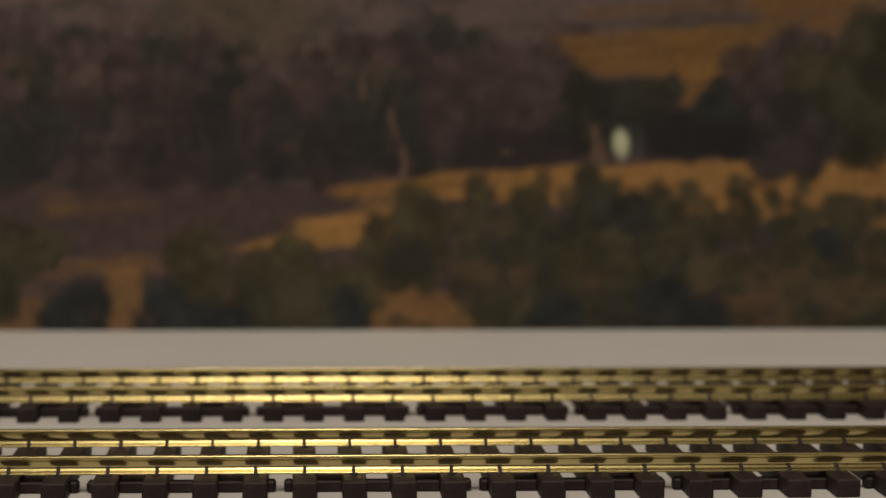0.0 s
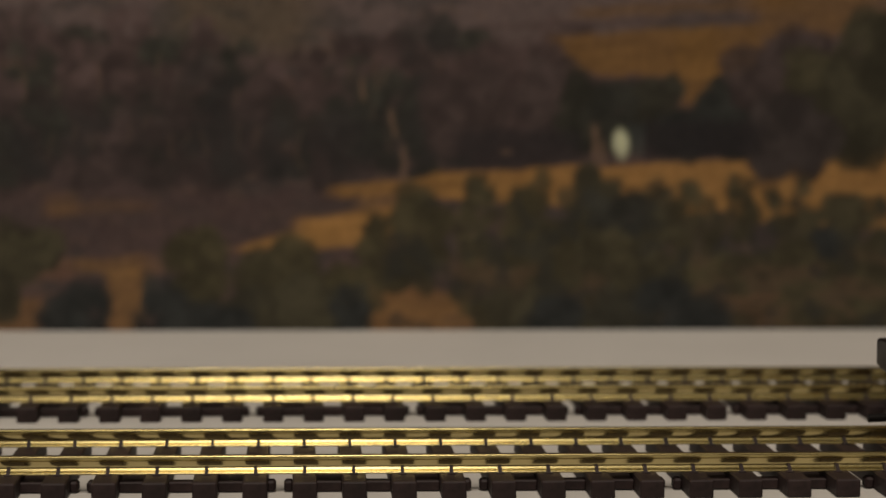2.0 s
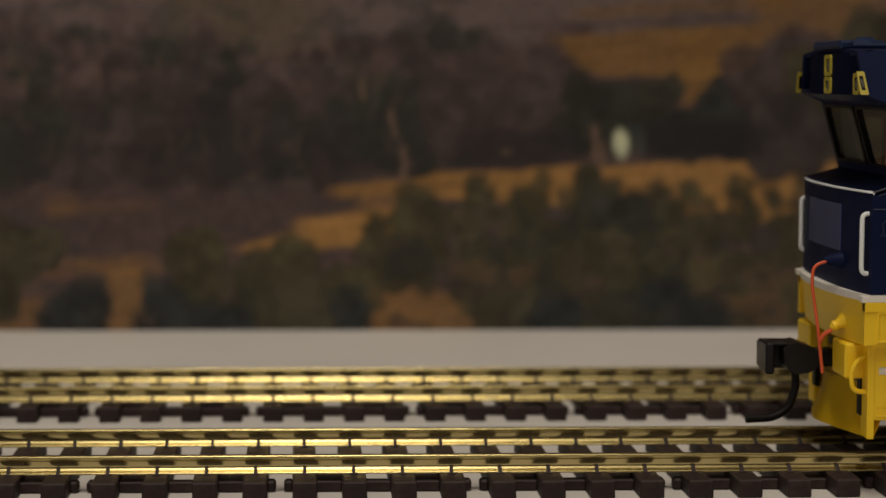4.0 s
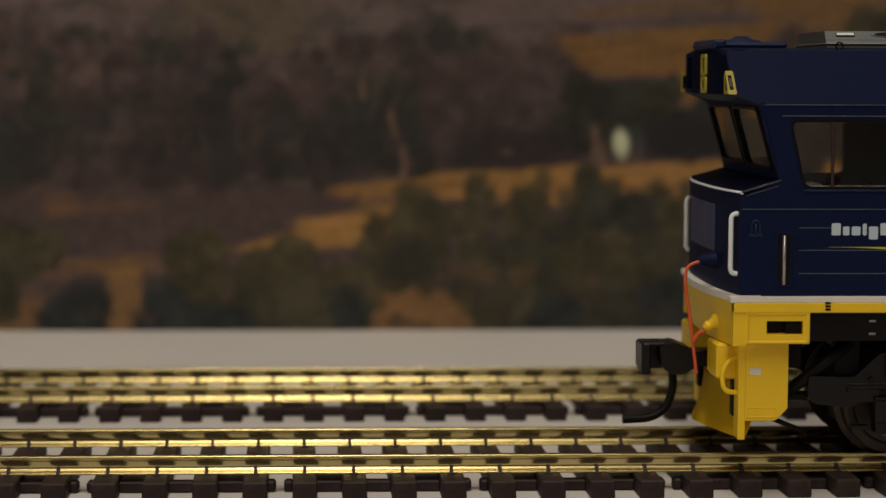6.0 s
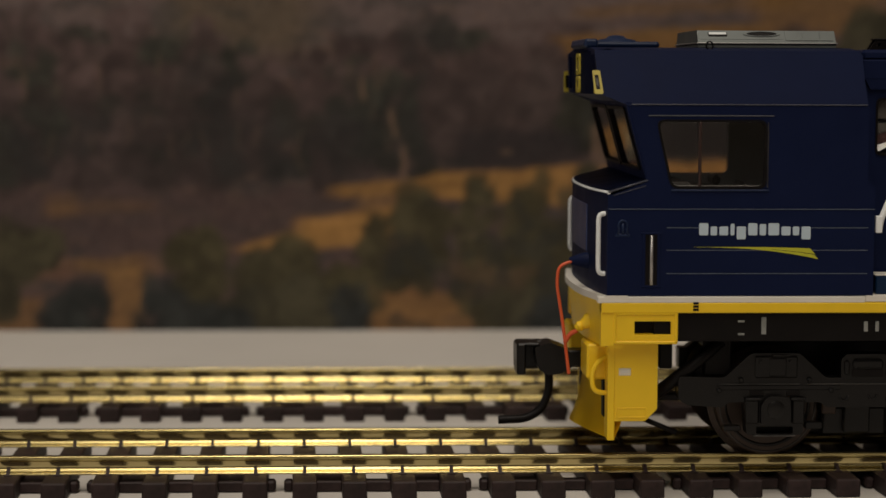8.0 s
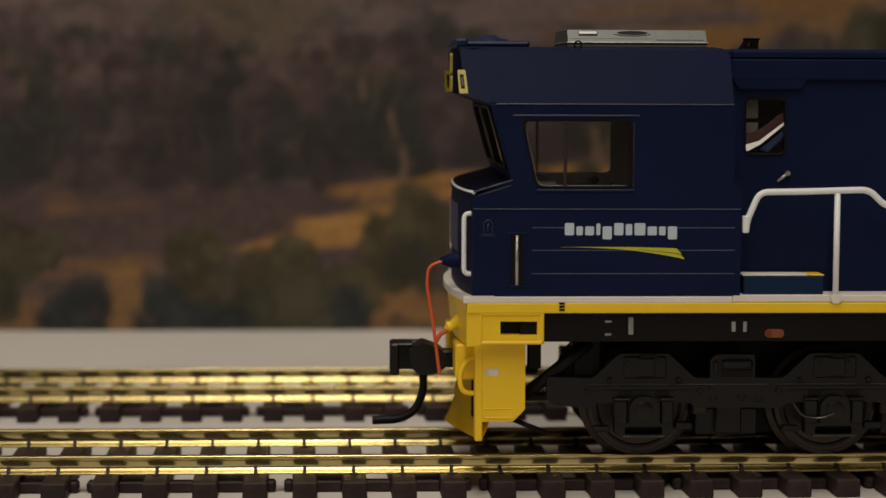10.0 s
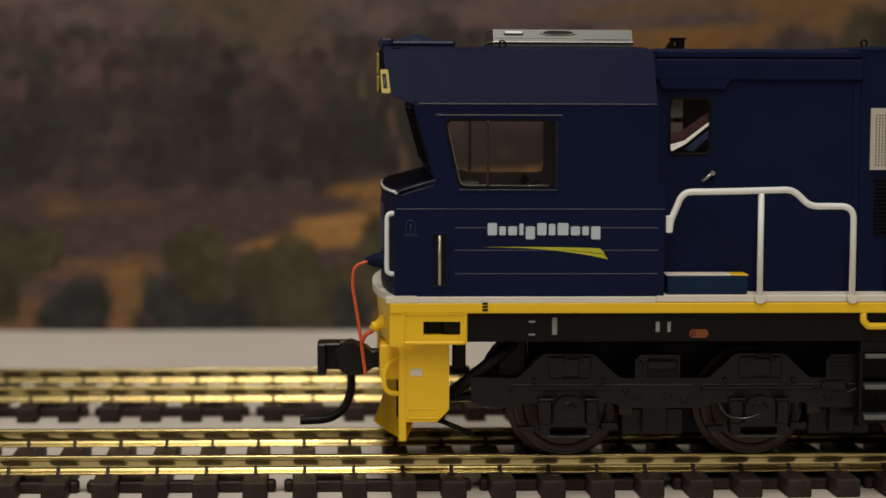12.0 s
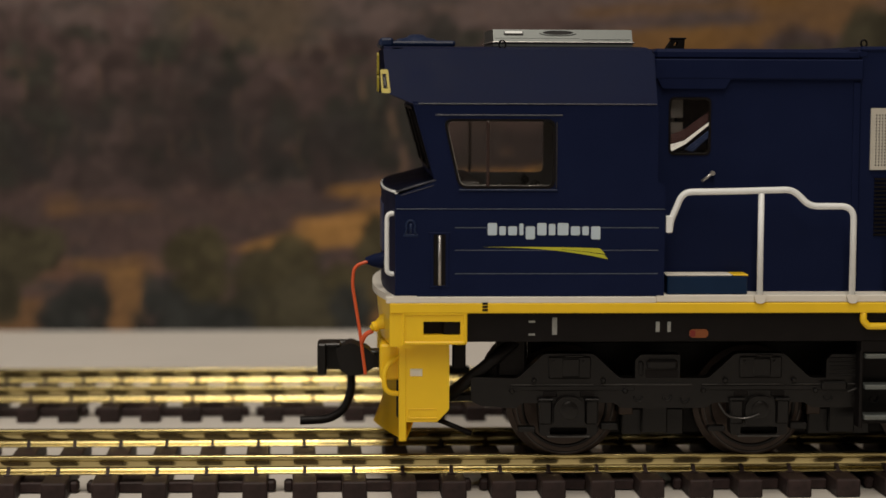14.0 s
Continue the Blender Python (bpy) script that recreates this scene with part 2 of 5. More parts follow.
def landscape_colour(u, v):
    """The print's colour at (u, v), v downwards in print units: bushland above, straw fields, olive trees below."""
    n1, n2, n3, n4 = Grain(1), Grain(2), Grain(3), Grain(4)
    wob = (n4.layered(u / 60, v / 60, 3) - 0.5) * 36
    wob2 = (n1.layered(u / 26 + 40, v / 26, 3) - 0.5) * 26
    col = np.zeros(u.shape + (3,))
    wood = np.array((0.158, 0.104, 0.099))
    dusk = np.array((0.047, 0.051, 0.049))
    olive = np.array((0.115, 0.094, 0.042))
    straw = np.array((0.54, 0.285, 0.09))
    pale = np.array((0.27, 0.17, 0.115))

    def lay(c, mask):
        col[:] = col * (1 - mask[..., None]) + c * mask[..., None]

    lay(wood * 0.86, np.ones(u.shape))
    # far hillside: paler mauve scrub, greener on its shoulder
    mauve, shoulder = np.array((0.190, 0.140, 0.132)), np.array((0.170, 0.128, 0.080))
    hill = smoothstep(150, 70, v + wob * 1.2 + u * 0.03)
    lay(mauve * 1.22, hill * 0.9)
    lay(shoulder, hill * smoothstep(250, 340, u + wob2) * smoothstep(620, 500, u + wob2) * 0.75)
    patches = n3.layered((u + wob) / 70, (v + wob2) / 34, 4)
    lay(dusk * 1.3, smoothstep(0.50, 0.66, patches) * 0.45)
    lay(pale, smoothstep(0.60, 0.74, n2.layered(u / 34 + 11, (v + wob) / 15, 3)) * 0.30)
    lay(pale * 1.25, smoothstep(12, 2, np.abs(v + wob * 0.4 - 118)) * smoothstep(-20, 20, u + wob) * smoothstep(100, 80, u + wob) * 0.7)
    rs = np.random.RandomState(7)
    us, vs = u + wob2 * 1.0, v + wob * 0.8

    def tree(cx, top, wide, low, dark, tone=olive, soft=9, clumps=30, cover=0.85, squat=0.92):
        """A crown of many overlapping leaf clumps, each with its own tone, lit from above."""
        cols = np.nonzero(np.abs(u[0] - cx) < wide + 60)[0]
        rows = np.nonzero((v[:, 0] > top - 90) & (v[:, 0] < low + 90))[0]
        if not len(cols) or not len(rows):
            return
        cut = (slice(rows[0], rows[-1] + 1), slice(cols[0], cols[-1] + 1))
        su, sv, patch = us[cut], vs[cut], col[cut]
        base = tone * (1 - dark) + dusk * 0.8 * dark
        light = smoothstep(0.36, 0.66, n2.layered((u[cut] + wob[cut]) / 34 + cx, (v[cut] + wob2[cut]) / 34, 3))
        order = [(rs.uniform(0, 1), rs.uniform(-1, 1), rs.uniform(0.12, 0.25), rs.uniform(0.80, 1.20)) for _ in range(clumps)]
        for f, side, size, shade in sorted(order, reverse=True):
            y = top + wide * 0.18 + (low - top) * f * 0.92
            spread = wide * (0.24 + 0.24 * math.sin(math.pi * min(1, f * 0.9 + 0.12)))
            d = np.hypot(su - cx - side * spread, (sv - y) * squat) - wide * size
            m = smoothstep(soft, -soft, d)[..., None] * cover
            patch[:] = patch * (1 - m) + base * shade * (1.12 - 0.34 * f) * (0.80 + 0.38 * light)[..., None] * m

    # the bush itself: crowns from the far ones down to the near ones, mauve-brown with dark gaps
    bush = sorted((rs.uniform(95, 330), rs.uniform(-350, 1010)) for _ in range(120))
    for low_v, cx in bush:
        near = (low_v - 95) / 235
        size = rs.uniform(50, 85) + 40 * near
        tint = wood * rs.uniform(0.55, 1.22) if rs.rand() < 0.70 else np.array((0.080, 0.078, 0.062)) * rs.uniform(0.65, 1.05)
        tree(cx, low_v - size * 1.05, size, low_v, 0.12, tint * (1.02 - 0.22 * near), 8, 12, 0.70)
    for cx, top, wide, low in ((375, 100, 90, 180), (395, 195, 100, 300), (615, 185, 90, 290), (755, 0, 80, 150), (765, 130, 80, 300), (60, 205, 80, 300), (160, 190, 70, 270), (500, 210, 90, 300)):
        tree(cx, top, wide, low, 0.8, wood * 0.7, 12, 16, 0.5)
    # thin pale limbs between the crowns
    for _ in range(46):
        cx, top = rs.uniform(-100, 1000), rs.uniform(90, 270)
        lean, tall = rs.uniform(-14, 14), rs.uniform(24, 60)
        lay(pale, smoothstep(5, 1, np.abs(u + wob2 * 0.4 - cx - lean * (v - top) / tall)) * smoothstep(top - 8, top + 8, v) * smoothstep(top + tall, top + tall - 16, v) * 0.30)
    # undergrowth in the shade at the foot of the slope
    lay(dusk * np.array((1.0, 0.86, 0.90)), smoothstep(130, 210, v + wob) * smoothstep(345, 320, v + wob2) * smoothstep(1000, 880, u + wob) * 0.28)
    lay(wood * 0.74, smoothstep(330, 350, v + wob * 0.5) * smoothstep(460, 420, v + wob2) * smoothstep(720, 600, u) * 0.6)

    def field(x0, x1, top0, top1, low0, low1, strength, soft=9, c=straw, edge=26):
        t = np.clip((u - x0) / (x1 - x0), 0, 1)
        top, low = top0 + (top1 - top0) * t, low0 + (low1 - low0) * t
        m = smoothstep(-soft, soft, v + wob * 0.4 - top) * smoothstep(soft, -soft, v + wob2 * 0.5 - low)
        m = m * smoothstep(x0 - edge, x0 + edge, u + wob) * smoothstep(x1 + edge, x1 - edge, u + wob)
        lay(c * (0.68 + 0.64 * n2.layered(u / 110, (v + u * 0.06) / 11, 4))[..., None], m * strength)

    russet = np.array((0.33, 0.165, 0.085))
    # upper paddock between the hill trees
    field(985, 1345, 64, 38, 128, 140, 0.85, 8, straw * 0.62)
    field(1195, 1275, 60, 50, 192, 172, 0.85, 10, straw * 0.62, 16)
    field(1330, 1540, -40, -60, 62, 62, 0.75, 12, straw * 0.55)
    field(1540, 1900, -40, -60, 40, 40, 0.5, 14, straw * 0.5)
    field(1010, 1400, 14, -14, 34, 12, 0.55, 7, straw * 0.5)
    field(840, 1330, 44, 22, 56, 34, 0.55, 6, wood * 0.9)
    # the long paddock and the tongue that runs down from it
    field(770, 1900, 306, 250, 350, 430, 0.92, 7)
    field(590, 800, 332, 306, 350, 346, 0.85, 6, straw * 0.82)
    field(530, 720, 392, 360, 440, 436, 0.95, 8, straw * 1.05)
    field(415, 590, 438, 392, 450, 424, 0.85, 7, straw * 0.95)
    field(640, 760, 352, 344, 368, 362, 0.5, 6, straw * 0.8)
    field(1400, 1900, 272, 262, 286, 274, 0.5, 6, olive * 1.5)
    # small clearings among the lower trees
    field(75, 265, 362, 356, 384, 376, 0.20, 9, straw * 0.75)
    field(75, 130, 345, 340, 390, 384, 0.25, 8, straw * 0.7, 14)
    field(125, 265, 462, 452, 486, 484, 0.48, 7, straw * 0.8)
    field(178, 256, 480, 480, 640, 640, 0.62, 9, straw * 0.78, 14)
    field(-300, 130, 475, 462, 505, 500, 0.45, 10, russet)
    field(-40, 70, 535, 530, 640, 640, 0.55, 10, straw * 0.62, 14)
    field(640, 850, 505, 520, 640, 640, 0.70, 9, straw * 0.72)
    field(650, 770, 480, 495, 520, 530, 0.40, 10, russet)

    # the hillside trees round the upper paddock
    for cx, top, wide, low, dark in ((905, 70, 170, 250, .12), (830, 90, 150, 250, .3), (980, 100, 120, 240, .35), (1035, 122, 110, 240, .75), (1095, 138, 95, 240, .85),
                                     (1165, 118, 85, 240, .7), (1215, 185, 90, 262, .95), (1300, 125, 110, 255, .9), (1268, 160, 80, 255, .95),
                                     (1390, 48, 170, 235, .35), (1460, 85, 130, 250, .4), (1545, 8, 130, 220, .5), (1610, 0, 150, 250, .45), (1520, 90, 150, 258, .5), (1390, 160, 150, 268, .6)):
        tree(cx, top, wide, low, dark, wood * 0.8 if cx < 1000 or cx == 1390 else olive * 0.92)
    black = np.array((0.040, 0.034, 0.037))
    lay(black, smoothstep(215, 240, v + wob * 0.4) * smoothstep(300, 286, v + (u - 900) * 0.05 + wob * 0.2) * smoothstep(780, 830, u) * smoothstep(1045, 1015, u) * 0.75)
    lay(black * 0.85, smoothstep(200, 222, v + wob * 0.4) * smoothstep(284, 270, v + (u - 1200) * 0.05 + wob * 0.2) * smoothstep(1125, 1150, u) * smoothstep(1375, 1320, u + wob) * 0.85)
    lay(pale * 0.9, smoothstep(9, 2, np.hypot((u - 895) * 0.5, v - 268)) * 0.5)
    # trees standing along the paddock
    for cx, top, wide, low, dark in ((690, 388, 90, 500, .3), (755, 338, 110, 500, .3), (845, 318, 72, 480, .35), (925, 308, 105, 500, .25), (1050, 300, 96, 480, .5),
                                     (1140, 310, 110, 500, .55), (1090, 345, 100, 440, .85), (990, 390, 130, 560, .3), (880, 420, 130, 580, .25), (1090, 420, 150, 580, .4),
                                     (1180, 400, 90, 540, .45), (1238, 322, 84, 480, .35), (1318, 322, 52, 430, .4), (1398, 325, 82, 500, .45), (1462, 338, 110, 520, .4), (1535, 355, 92, 520, .4)):
        tree(cx, top - 14, wide * 0.98, low, dark)
    for cx, top, wide, low, dark in ((1275, 440, 120, 600, .3), (1400, 430, 150, 620, .35), (1500, 430, 150, 620, .35), (1590, 400, 150, 620, .35), (1335, 440, 90, 540, .4), (1720, 360, 180, 620, .4)):
        tree(cx, top, wide, low, dark)
    earth = smoothstep(0.50, 0.64, n4.layered((u + wob2) / 62 + 3, (v + wob) / 30, 4)) * smoothstep(425, 465, v + wob) * smoothstep(760, 800, u)
    lay(np.array((0.165, 0.105, 0.066)), earth * 0.55)
    inner = smoothstep(0.52, 0.66, n1.layered((u + wob) / 44 + 70, (v + wob2) / 40, 4)) * smoothstep(325, 360, v + wob2) * smoothstep(640, 700, u)
    lay(dusk * 0.85, inner * 0.55)
    # trees at the foot of the print, the nearest almost black
    for cx, top, wide, low, dark in ((560, 425, 190, 540, .25), (480, 440, 120, 560, .35), (345, 400, 110, 520, .3), (30, 395, 130, 460, .45), (420, 500, 150, 600, .6),
                                     (540, 490, 150, 600, .5), (930, 500, 100, 600, .5), (1110, 505, 110, 600, .7), (-80, 400, 170, 620, .5)):
        tree(cx, top, wide, low, dark)
    for cx, top, wide, low in ((104, 522, 74, 640), (150, 496, 74, 640), (280, 488, 80, 640), (320, 525, 80, 640), (385, 535, 110, 620), (620, 505, 62, 620), (980, 520, 90, 620), (1178, 488, 84, 620), (1245, 520, 86, 620), (1468, 405, 40, 450)):
        tree(cx, top, wide, low, 1.0, olive, 11, 34, 0.85)
    for k in range(4):
        field(1275 + 9 * k, 1385 + 6 * k, 524 + 15 * k, 520 + 15 * k, 530 + 15 * k, 526 + 15 * k, 0.42, 4, russet)
    # bare pale trunks and the little pale hut with its shadow side
    for cx, lean, top, low in ((1050, 5, 222, 292), (1064, 8, 250, 292), (712, 2, 262, 318), (690, 14, 196, 240), (640, 4, 140, 175)):
        lay(pale * 1.2, smoothstep(9, 2, np.abs(u + wob2 * 0.3 - cx - lean * (v - top) / 60)) * smoothstep(top - 14, top + 10, v) * smoothstep(low + 12, low - 8, v) * 0.6)
    lay(np.array((0.07, 0.08, 0.075)), smoothstep(7, -5, np.maximum(np.abs(u - 1124) - 15, np.abs(v - 246) - 26)) * 0.75)
    lay(np.array((0.95, 0.98, 0.66)), smoothstep(7, -4, (np.hypot((u - 1098 - (v - 250) * 0.08) / 11.5, (v - 253) / 22) - 1) * 11) * (0.72 + 0.5 * smoothstep(275, 232, v)).clip(0, 1))
    fine = n3.layered(u / 9, v / 9, 3)
    col *= (0.74 + 0.52 * fine)[..., None] * 0.69
    return col


def backdrop():
    step, x0, x1, z1 = 0.55, -190.0, 250.0, 115.0
    nx, nz = int((x1 - x0) / step) + 1, int(z1 / step) + 1
    xs, zs = np.linspace(x0, x1, nx), np.linspace(0, z1, nz)
    X, Z = np.meshgrid(xs, zs)
    co = np.stack((X, np.full_like(X, BACK), Z), -1).reshape(-1, 3) * MM
    idx = np.arange(nx * nz).reshape(nz, nx)
    quads = np.stack((idx[:-1, :-1], idx[:-1, 1:], idx[1:, 1:], idx[1:, :-1]), -1).reshape(-1, 4)
    me = bpy.data.meshes.new("printed_scene")
    me.from_pydata(co, [], quads)
    rgb = landscape_colour(*print_place(X, Z)).reshape(-1, 3)
    ink = me.color_attributes.new("ink", "FLOAT_COLOR", "POINT")
    ink.data.foreach_set("color", np.concatenate((np.clip(rgb, 0, 1), np.ones((len(rgb), 1))), 1).astype(np.float32).ravel())
    m = bpy.data.materials.new("printed_paper")
    m.use_nodes = True
    n, l = m.node_tree.nodes, m.node_tree.links
    a = n.new("ShaderNodeVertexColor")
    a.layer_name = "ink"
    b = n["Principled BSDF"]
    l.new(a.outputs["Color"], b.inputs["Base Color"])
    b.inputs["Roughness"].default_value = 0.7
    b.inputs["Specular IOR Level"].default_value = 0.25
    me.materials.append(m)
    ob = thing("backdrop", blocks((x0, x1, BACK + 0.3, BACK + 5, 0, z1), bevel=0.2), M["edge"],
               "upright board with a printed photo of dry wooded hills", "backdrop", "structure")
    sheet = new("printed_sheet", me)
    sheet.parent = ob
    tagged(sheet, "matt print of brown bushland, straw fields and olive trees")


backdrop()

# ---- track ----
GAUGE, PITCH, RAIL_TOP = 17.3, 5.6663, 4.2
RAIL_HALF = [(0.98, 2.1), (0.98, 2.25), (0.93, 2.31), (0.66, 2.39), (0.50, 2.47), (0.34, 2.62), (0.27, 2.72), (0.25, 2.78), (0.25, 3.54), (0.29, 3.60),
             (0.46, 3.66), (0.50, 3.72), (0.50, 4.06), (0.47, 4.14), (0.40, 4.18), (0.2, 4.2)]
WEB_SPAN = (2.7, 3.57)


def track(label, y, phase, skew, first, last):
    root = tagged(new("model_track"), label, "railway track", "model tracks")
    root.location = (0, y * MM, 0)
    x0, x1 = phase + (first - 0.5) * PITCH, phase + (last + 0.5) * PITCH
    outline = [(a, b) for a, b in RAIL_HALF] + [(-a, b) for a, b in reversed(RAIL_HALF)]
    for s in (-1, 1):
        bm = bmesh.new()
        ends = [[bm.verts.new((x, s * GAUGE / 2 + a, b)) for a, b in outline] for x in (x0, x1)]
        for k in range(len(outline)):
            j = (k + 1) % len(outline)
            bm.faces.new((ends[0][k], ends[0][j], ends[1][j], ends[1][k]))
        for e in ends:
            bm.faces.new(e)
        bmesh.ops.recalc_face_normals(bm, faces=bm.faces[:])
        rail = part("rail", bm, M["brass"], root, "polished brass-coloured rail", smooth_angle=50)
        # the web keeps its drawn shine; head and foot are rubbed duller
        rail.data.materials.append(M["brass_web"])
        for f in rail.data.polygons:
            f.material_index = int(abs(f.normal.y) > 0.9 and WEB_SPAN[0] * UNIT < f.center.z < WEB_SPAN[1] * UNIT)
    bm = blocks((-1.4, 1.4, -14.5, 14.5, 0, 2.1), bevel=0.16)
    for s in (-1, 1):
        for t in (-1, 1):
            c = s * GAUGE / 2
            box(bm, -0.48, 0.48, *sorted((c + t * 0.35, c + t * 1.6)), 2.05, 2.24, 0.08)
            # moulded clip: a fin leaning over the rail foot
            plate(bm, soften([(c + t * 1.45, 2.15), (c + t * 1.15, 2.5), (c + t * 0.62, 2.92), (c + t * 0.29, 2.98), (c + t * 0.29, 2.15)], 0.12, 2), (), lambda a, b, d: (d, a, b), -0.19, 0.19)
    me = mesh_of("sleeper", bm, M["sleeper"])
    strip = mesh_of("sleeper_web", blocks((1.3, PITCH - 1.3, -1.35, 0.35, 0.1, 1.3), bevel=0.15), M["sleeper"])
    wide = mesh_of("sleeper_web", blocks((1.3, PITCH - 1.3, -1.35, 4.4, 0.1, 1.3), bevel=0.15), M["sleeper"])
    thin = mesh_of("sleeper_web", blocks((1.3, PITCH - 1.3, 0.2, 1.2, 0.1, 0.6), bevel=0.12), M["sleeper"])
    stub = mesh_of("sleeper_stub", blocks((1.3, 2.35, -1.3, 0.5, 0.1, 1.35), bevel=0.25), M["sleeper"])
    for i in range(first, last + 1):
        x = phase + i * PITCH
        ob = new("sleeper", me)
        # the rails have slipped a little against each other, so all sleepers stand slightly askew
        ob.parent, ob.location, ob.rotation_euler = root, ((x + skew / 2) * MM, 0, 0), (0, 0, math.atan(-skew / GAUGE))
        for s in (-1, 1):
            if (i - 2) % 4 != 3:
                w = new("sleeper_web", thin if s > 0 else strip if (i - 2) % 4 == 1 else wide)
                w.parent, w.location = root, ((x + skew / 2 * (1 + s)) * MM, s * GAUGE / 2 * MM, 0)
            elif s < 0:
                for k in (0, 1):
                    w = new("sleeper_stub", stub)
                    w.parent, w.location, w.rotation_euler = root, ((x + skew / 2 * (1 + s) + k * (PITCH - 3.65)) * MM, s * GAUGE / 2 * MM, 0), (0, 0, 0)
    return root


track("brass-railed model track on brown plastic sleepers, carrying the locomotive", 0, -39.29, -0.453, -26, 75)
track("empty brass-railed model track on brown plastic sleepers", 51.5, -44.93, -0.659, -26, 75)

# ---- the locomotive; x runs from its nose to its tail, z from the rail tops ----
loco = tagged(new("model_locomotive"), "navy blue and yellow model diesel locomotive with white handrails", "locomotive")
UNIT = 1.0105 * MM
STOP = -5.72
loco.location = (STOP * MM, 0, RAIL_TOP * MM)
SIDE, CAB_END, TAIL = 16.5, 39.6, 262.0
HOOD = 12.7
AXLES = (30.24, 51.93, 73.6)


def both(fn):
    for s in (-1, 1):
        fn(s)


def cab():
    win = soften([(16.0, 38.6), (28.1, 38.6), (28.1, 31.2), (17.7, 31.2)], 0.9)
    wall_outline = [(10.6, 19.2), (CAB_END + 0.85, 19.2), (CAB_END + 0.85, 31.3), (CAB_END, 31.9), (CAB_END, 40.2), (12.95, 40.2), (15.0, 31.85), (10.6, 30.2)]

    def side(s):
        bm = bmesh.new()
        own = win if s < 0 else soften([(16.0, 38.6), (30.3, 38.6), (30.3, 31.2), (17.7, 31.2)], 0.9)
        plate(bm, wall_outline, [own], lambda a, b, d: (a, s * d, b), SIDE, SIDE - 0.9)
        wall = part("cab_side", bm, M["navy"], loco)
        # slanting upper panel, leaning in towards the roof
        lean = lambda a, b, d: (a, s * (SIDE - (b - 40.2) * 0.52 - d), b)
        bm = bmesh.new()
        plate(bm, soften([(9.3, 46.35), (CAB_END - 0.3, 46.35), (CAB_END - 0.1, 40.2), (12.9, 40.2), (9.7, 41.5)], 0.2, 2), (), lean, 0, 0.9)
        part("roof_side_panel", bm, M["navy"], loco)
        # thin lighter strips: the highlights along the creases, put in as colour
        part("gutter", blocks((13.1, CAB_END - 0.2, s * SIDE - 0.12, s * SIDE + 0.10, 40.32, 40.42), (15.0, 29.0, s * SIDE - 0.12, s * SIDE + 0.12, 39.08, 39.2), bevel=0.05),
             M["edge_highlight"], wall)
        # window frame, divider, panes
        bm = bmesh.new()
        far = 0 if s < 0 else 2.2
        grown = soften([(15.85, 38.72), (28.25 + far, 38.72), (28.25 + far, 31.08), (17.58, 31.08)], 1.0)
        inner = soften([(16.15, 38.45), (27.95 + far, 38.45), (27.95 + far, 31.35), (17.8, 31.35)], 0.8)
        plate(bm, grown, [inner], lambda a, b, d: (a, s * d, b), SIDE + 0.1, SIDE - 0.5)
        w = part("side_window", bm, M["black"], loco, "sliding cab window in a black rubber frame")
        part("window_bar", blocks((20.6, 20.95, s * SIDE - 0.25, s * SIDE + 0.25, 31.3, 38.5)), M["bar_brown"], w, "thin dark brown window bar")
        part("window_track", blocks((28.3 + far, 28.42 + far, s * SIDE - 0.1, s * SIDE + 0.2, 31.2, 38.4), bevel=0.04), M["worn_glint_edge"], w)
        part("window_sill", blocks((17.6, 28.5, s * SIDE - 0.2, s * SIDE + 0.25, 30.8, 31.0), bevel=0.06), M["navy_bright"], w)
        bm = bmesh.new()
        plate(bm, soften([(16.1, 38.5), (28.0 + far, 38.5), (28.0 + far, 31.3), (17.75, 31.3)], 0.8), (), lambda a, b, d: (a, s * d, b), SIDE - 0.3, SIDE - 0.42)
        part("pane", bm, M["glass"], w).visible_shadow = False
        # fine printed lines, recessed grab iron, moulded badge
        for z, a in ((26.75, 17.2), (24.25, 17.2), (21.65, 17.2)):
            part("printed_line", blocks((a, 39.75, s * SIDE - 0.02, s * SIDE + 0.03, z - 0.04, z + 0.04), bevel=0), M["line"], wall)
        part("panel_seam", blocks((10.7, CAB_END + 0.85, s * SIDE - 0.1, s * SIDE + 0.05, 28.78, 28.85), bevel=0.02), M["line"], wall)
        part("recess", blocks((14.5, 14.85, s * SIDE - 0.1, s * SIDE + 0.12, 20.3, 26.1), (16.15, 16.5, s * SIDE - 0.1, s * SIDE + 0.12, 20.3, 26.1),
                              (14.3, 16.7, s * SIDE - 0.1, s * SIDE + 0.15, 26.0, 26.25), (14.4, 16.6, s * SIDE - 0.1, s * SIDE + 0.12, 20.1, 20.35), bevel=0.05), M["navy"], wall)
        # black sheet on the wall face that paints the shade inside the recess
        part("recess_dark", blocks((14.8, 16.2, s * SIDE - 0.05, s * SIDE + 0.03, 20.3, 26.05), bevel=0), M["black"], wall)
        bm = bmesh.new()
        tube(bm, [(15.5, s * (SIDE + 0.2), 20.4), (15.5, s * (SIDE + 0.2), 25.9)], 0.19)
        part("grab_iron", bm, M["steel"], wall, "dull grey grab iron")
        bm = bmesh.new()
        arch = [(12.3 + 0.5 * math.cos(a), s * (SIDE + 0.03), 26.95 + 0.6 * math.sin(a)) for a in np.linspace(-0.6, math.pi + 0.6, 15)]
        tube(bm, [(12.85, s * (SIDE + 0.03), 26.0), *arch, (11.75, s * (SIDE + 0.03), 26.0)], 0.12, 6)
        tube(bm, [(12.3, s * (SIDE + 0.03), 26.1), (12.3, s * (SIDE + 0.03), 27.2)], 0.14, 6)
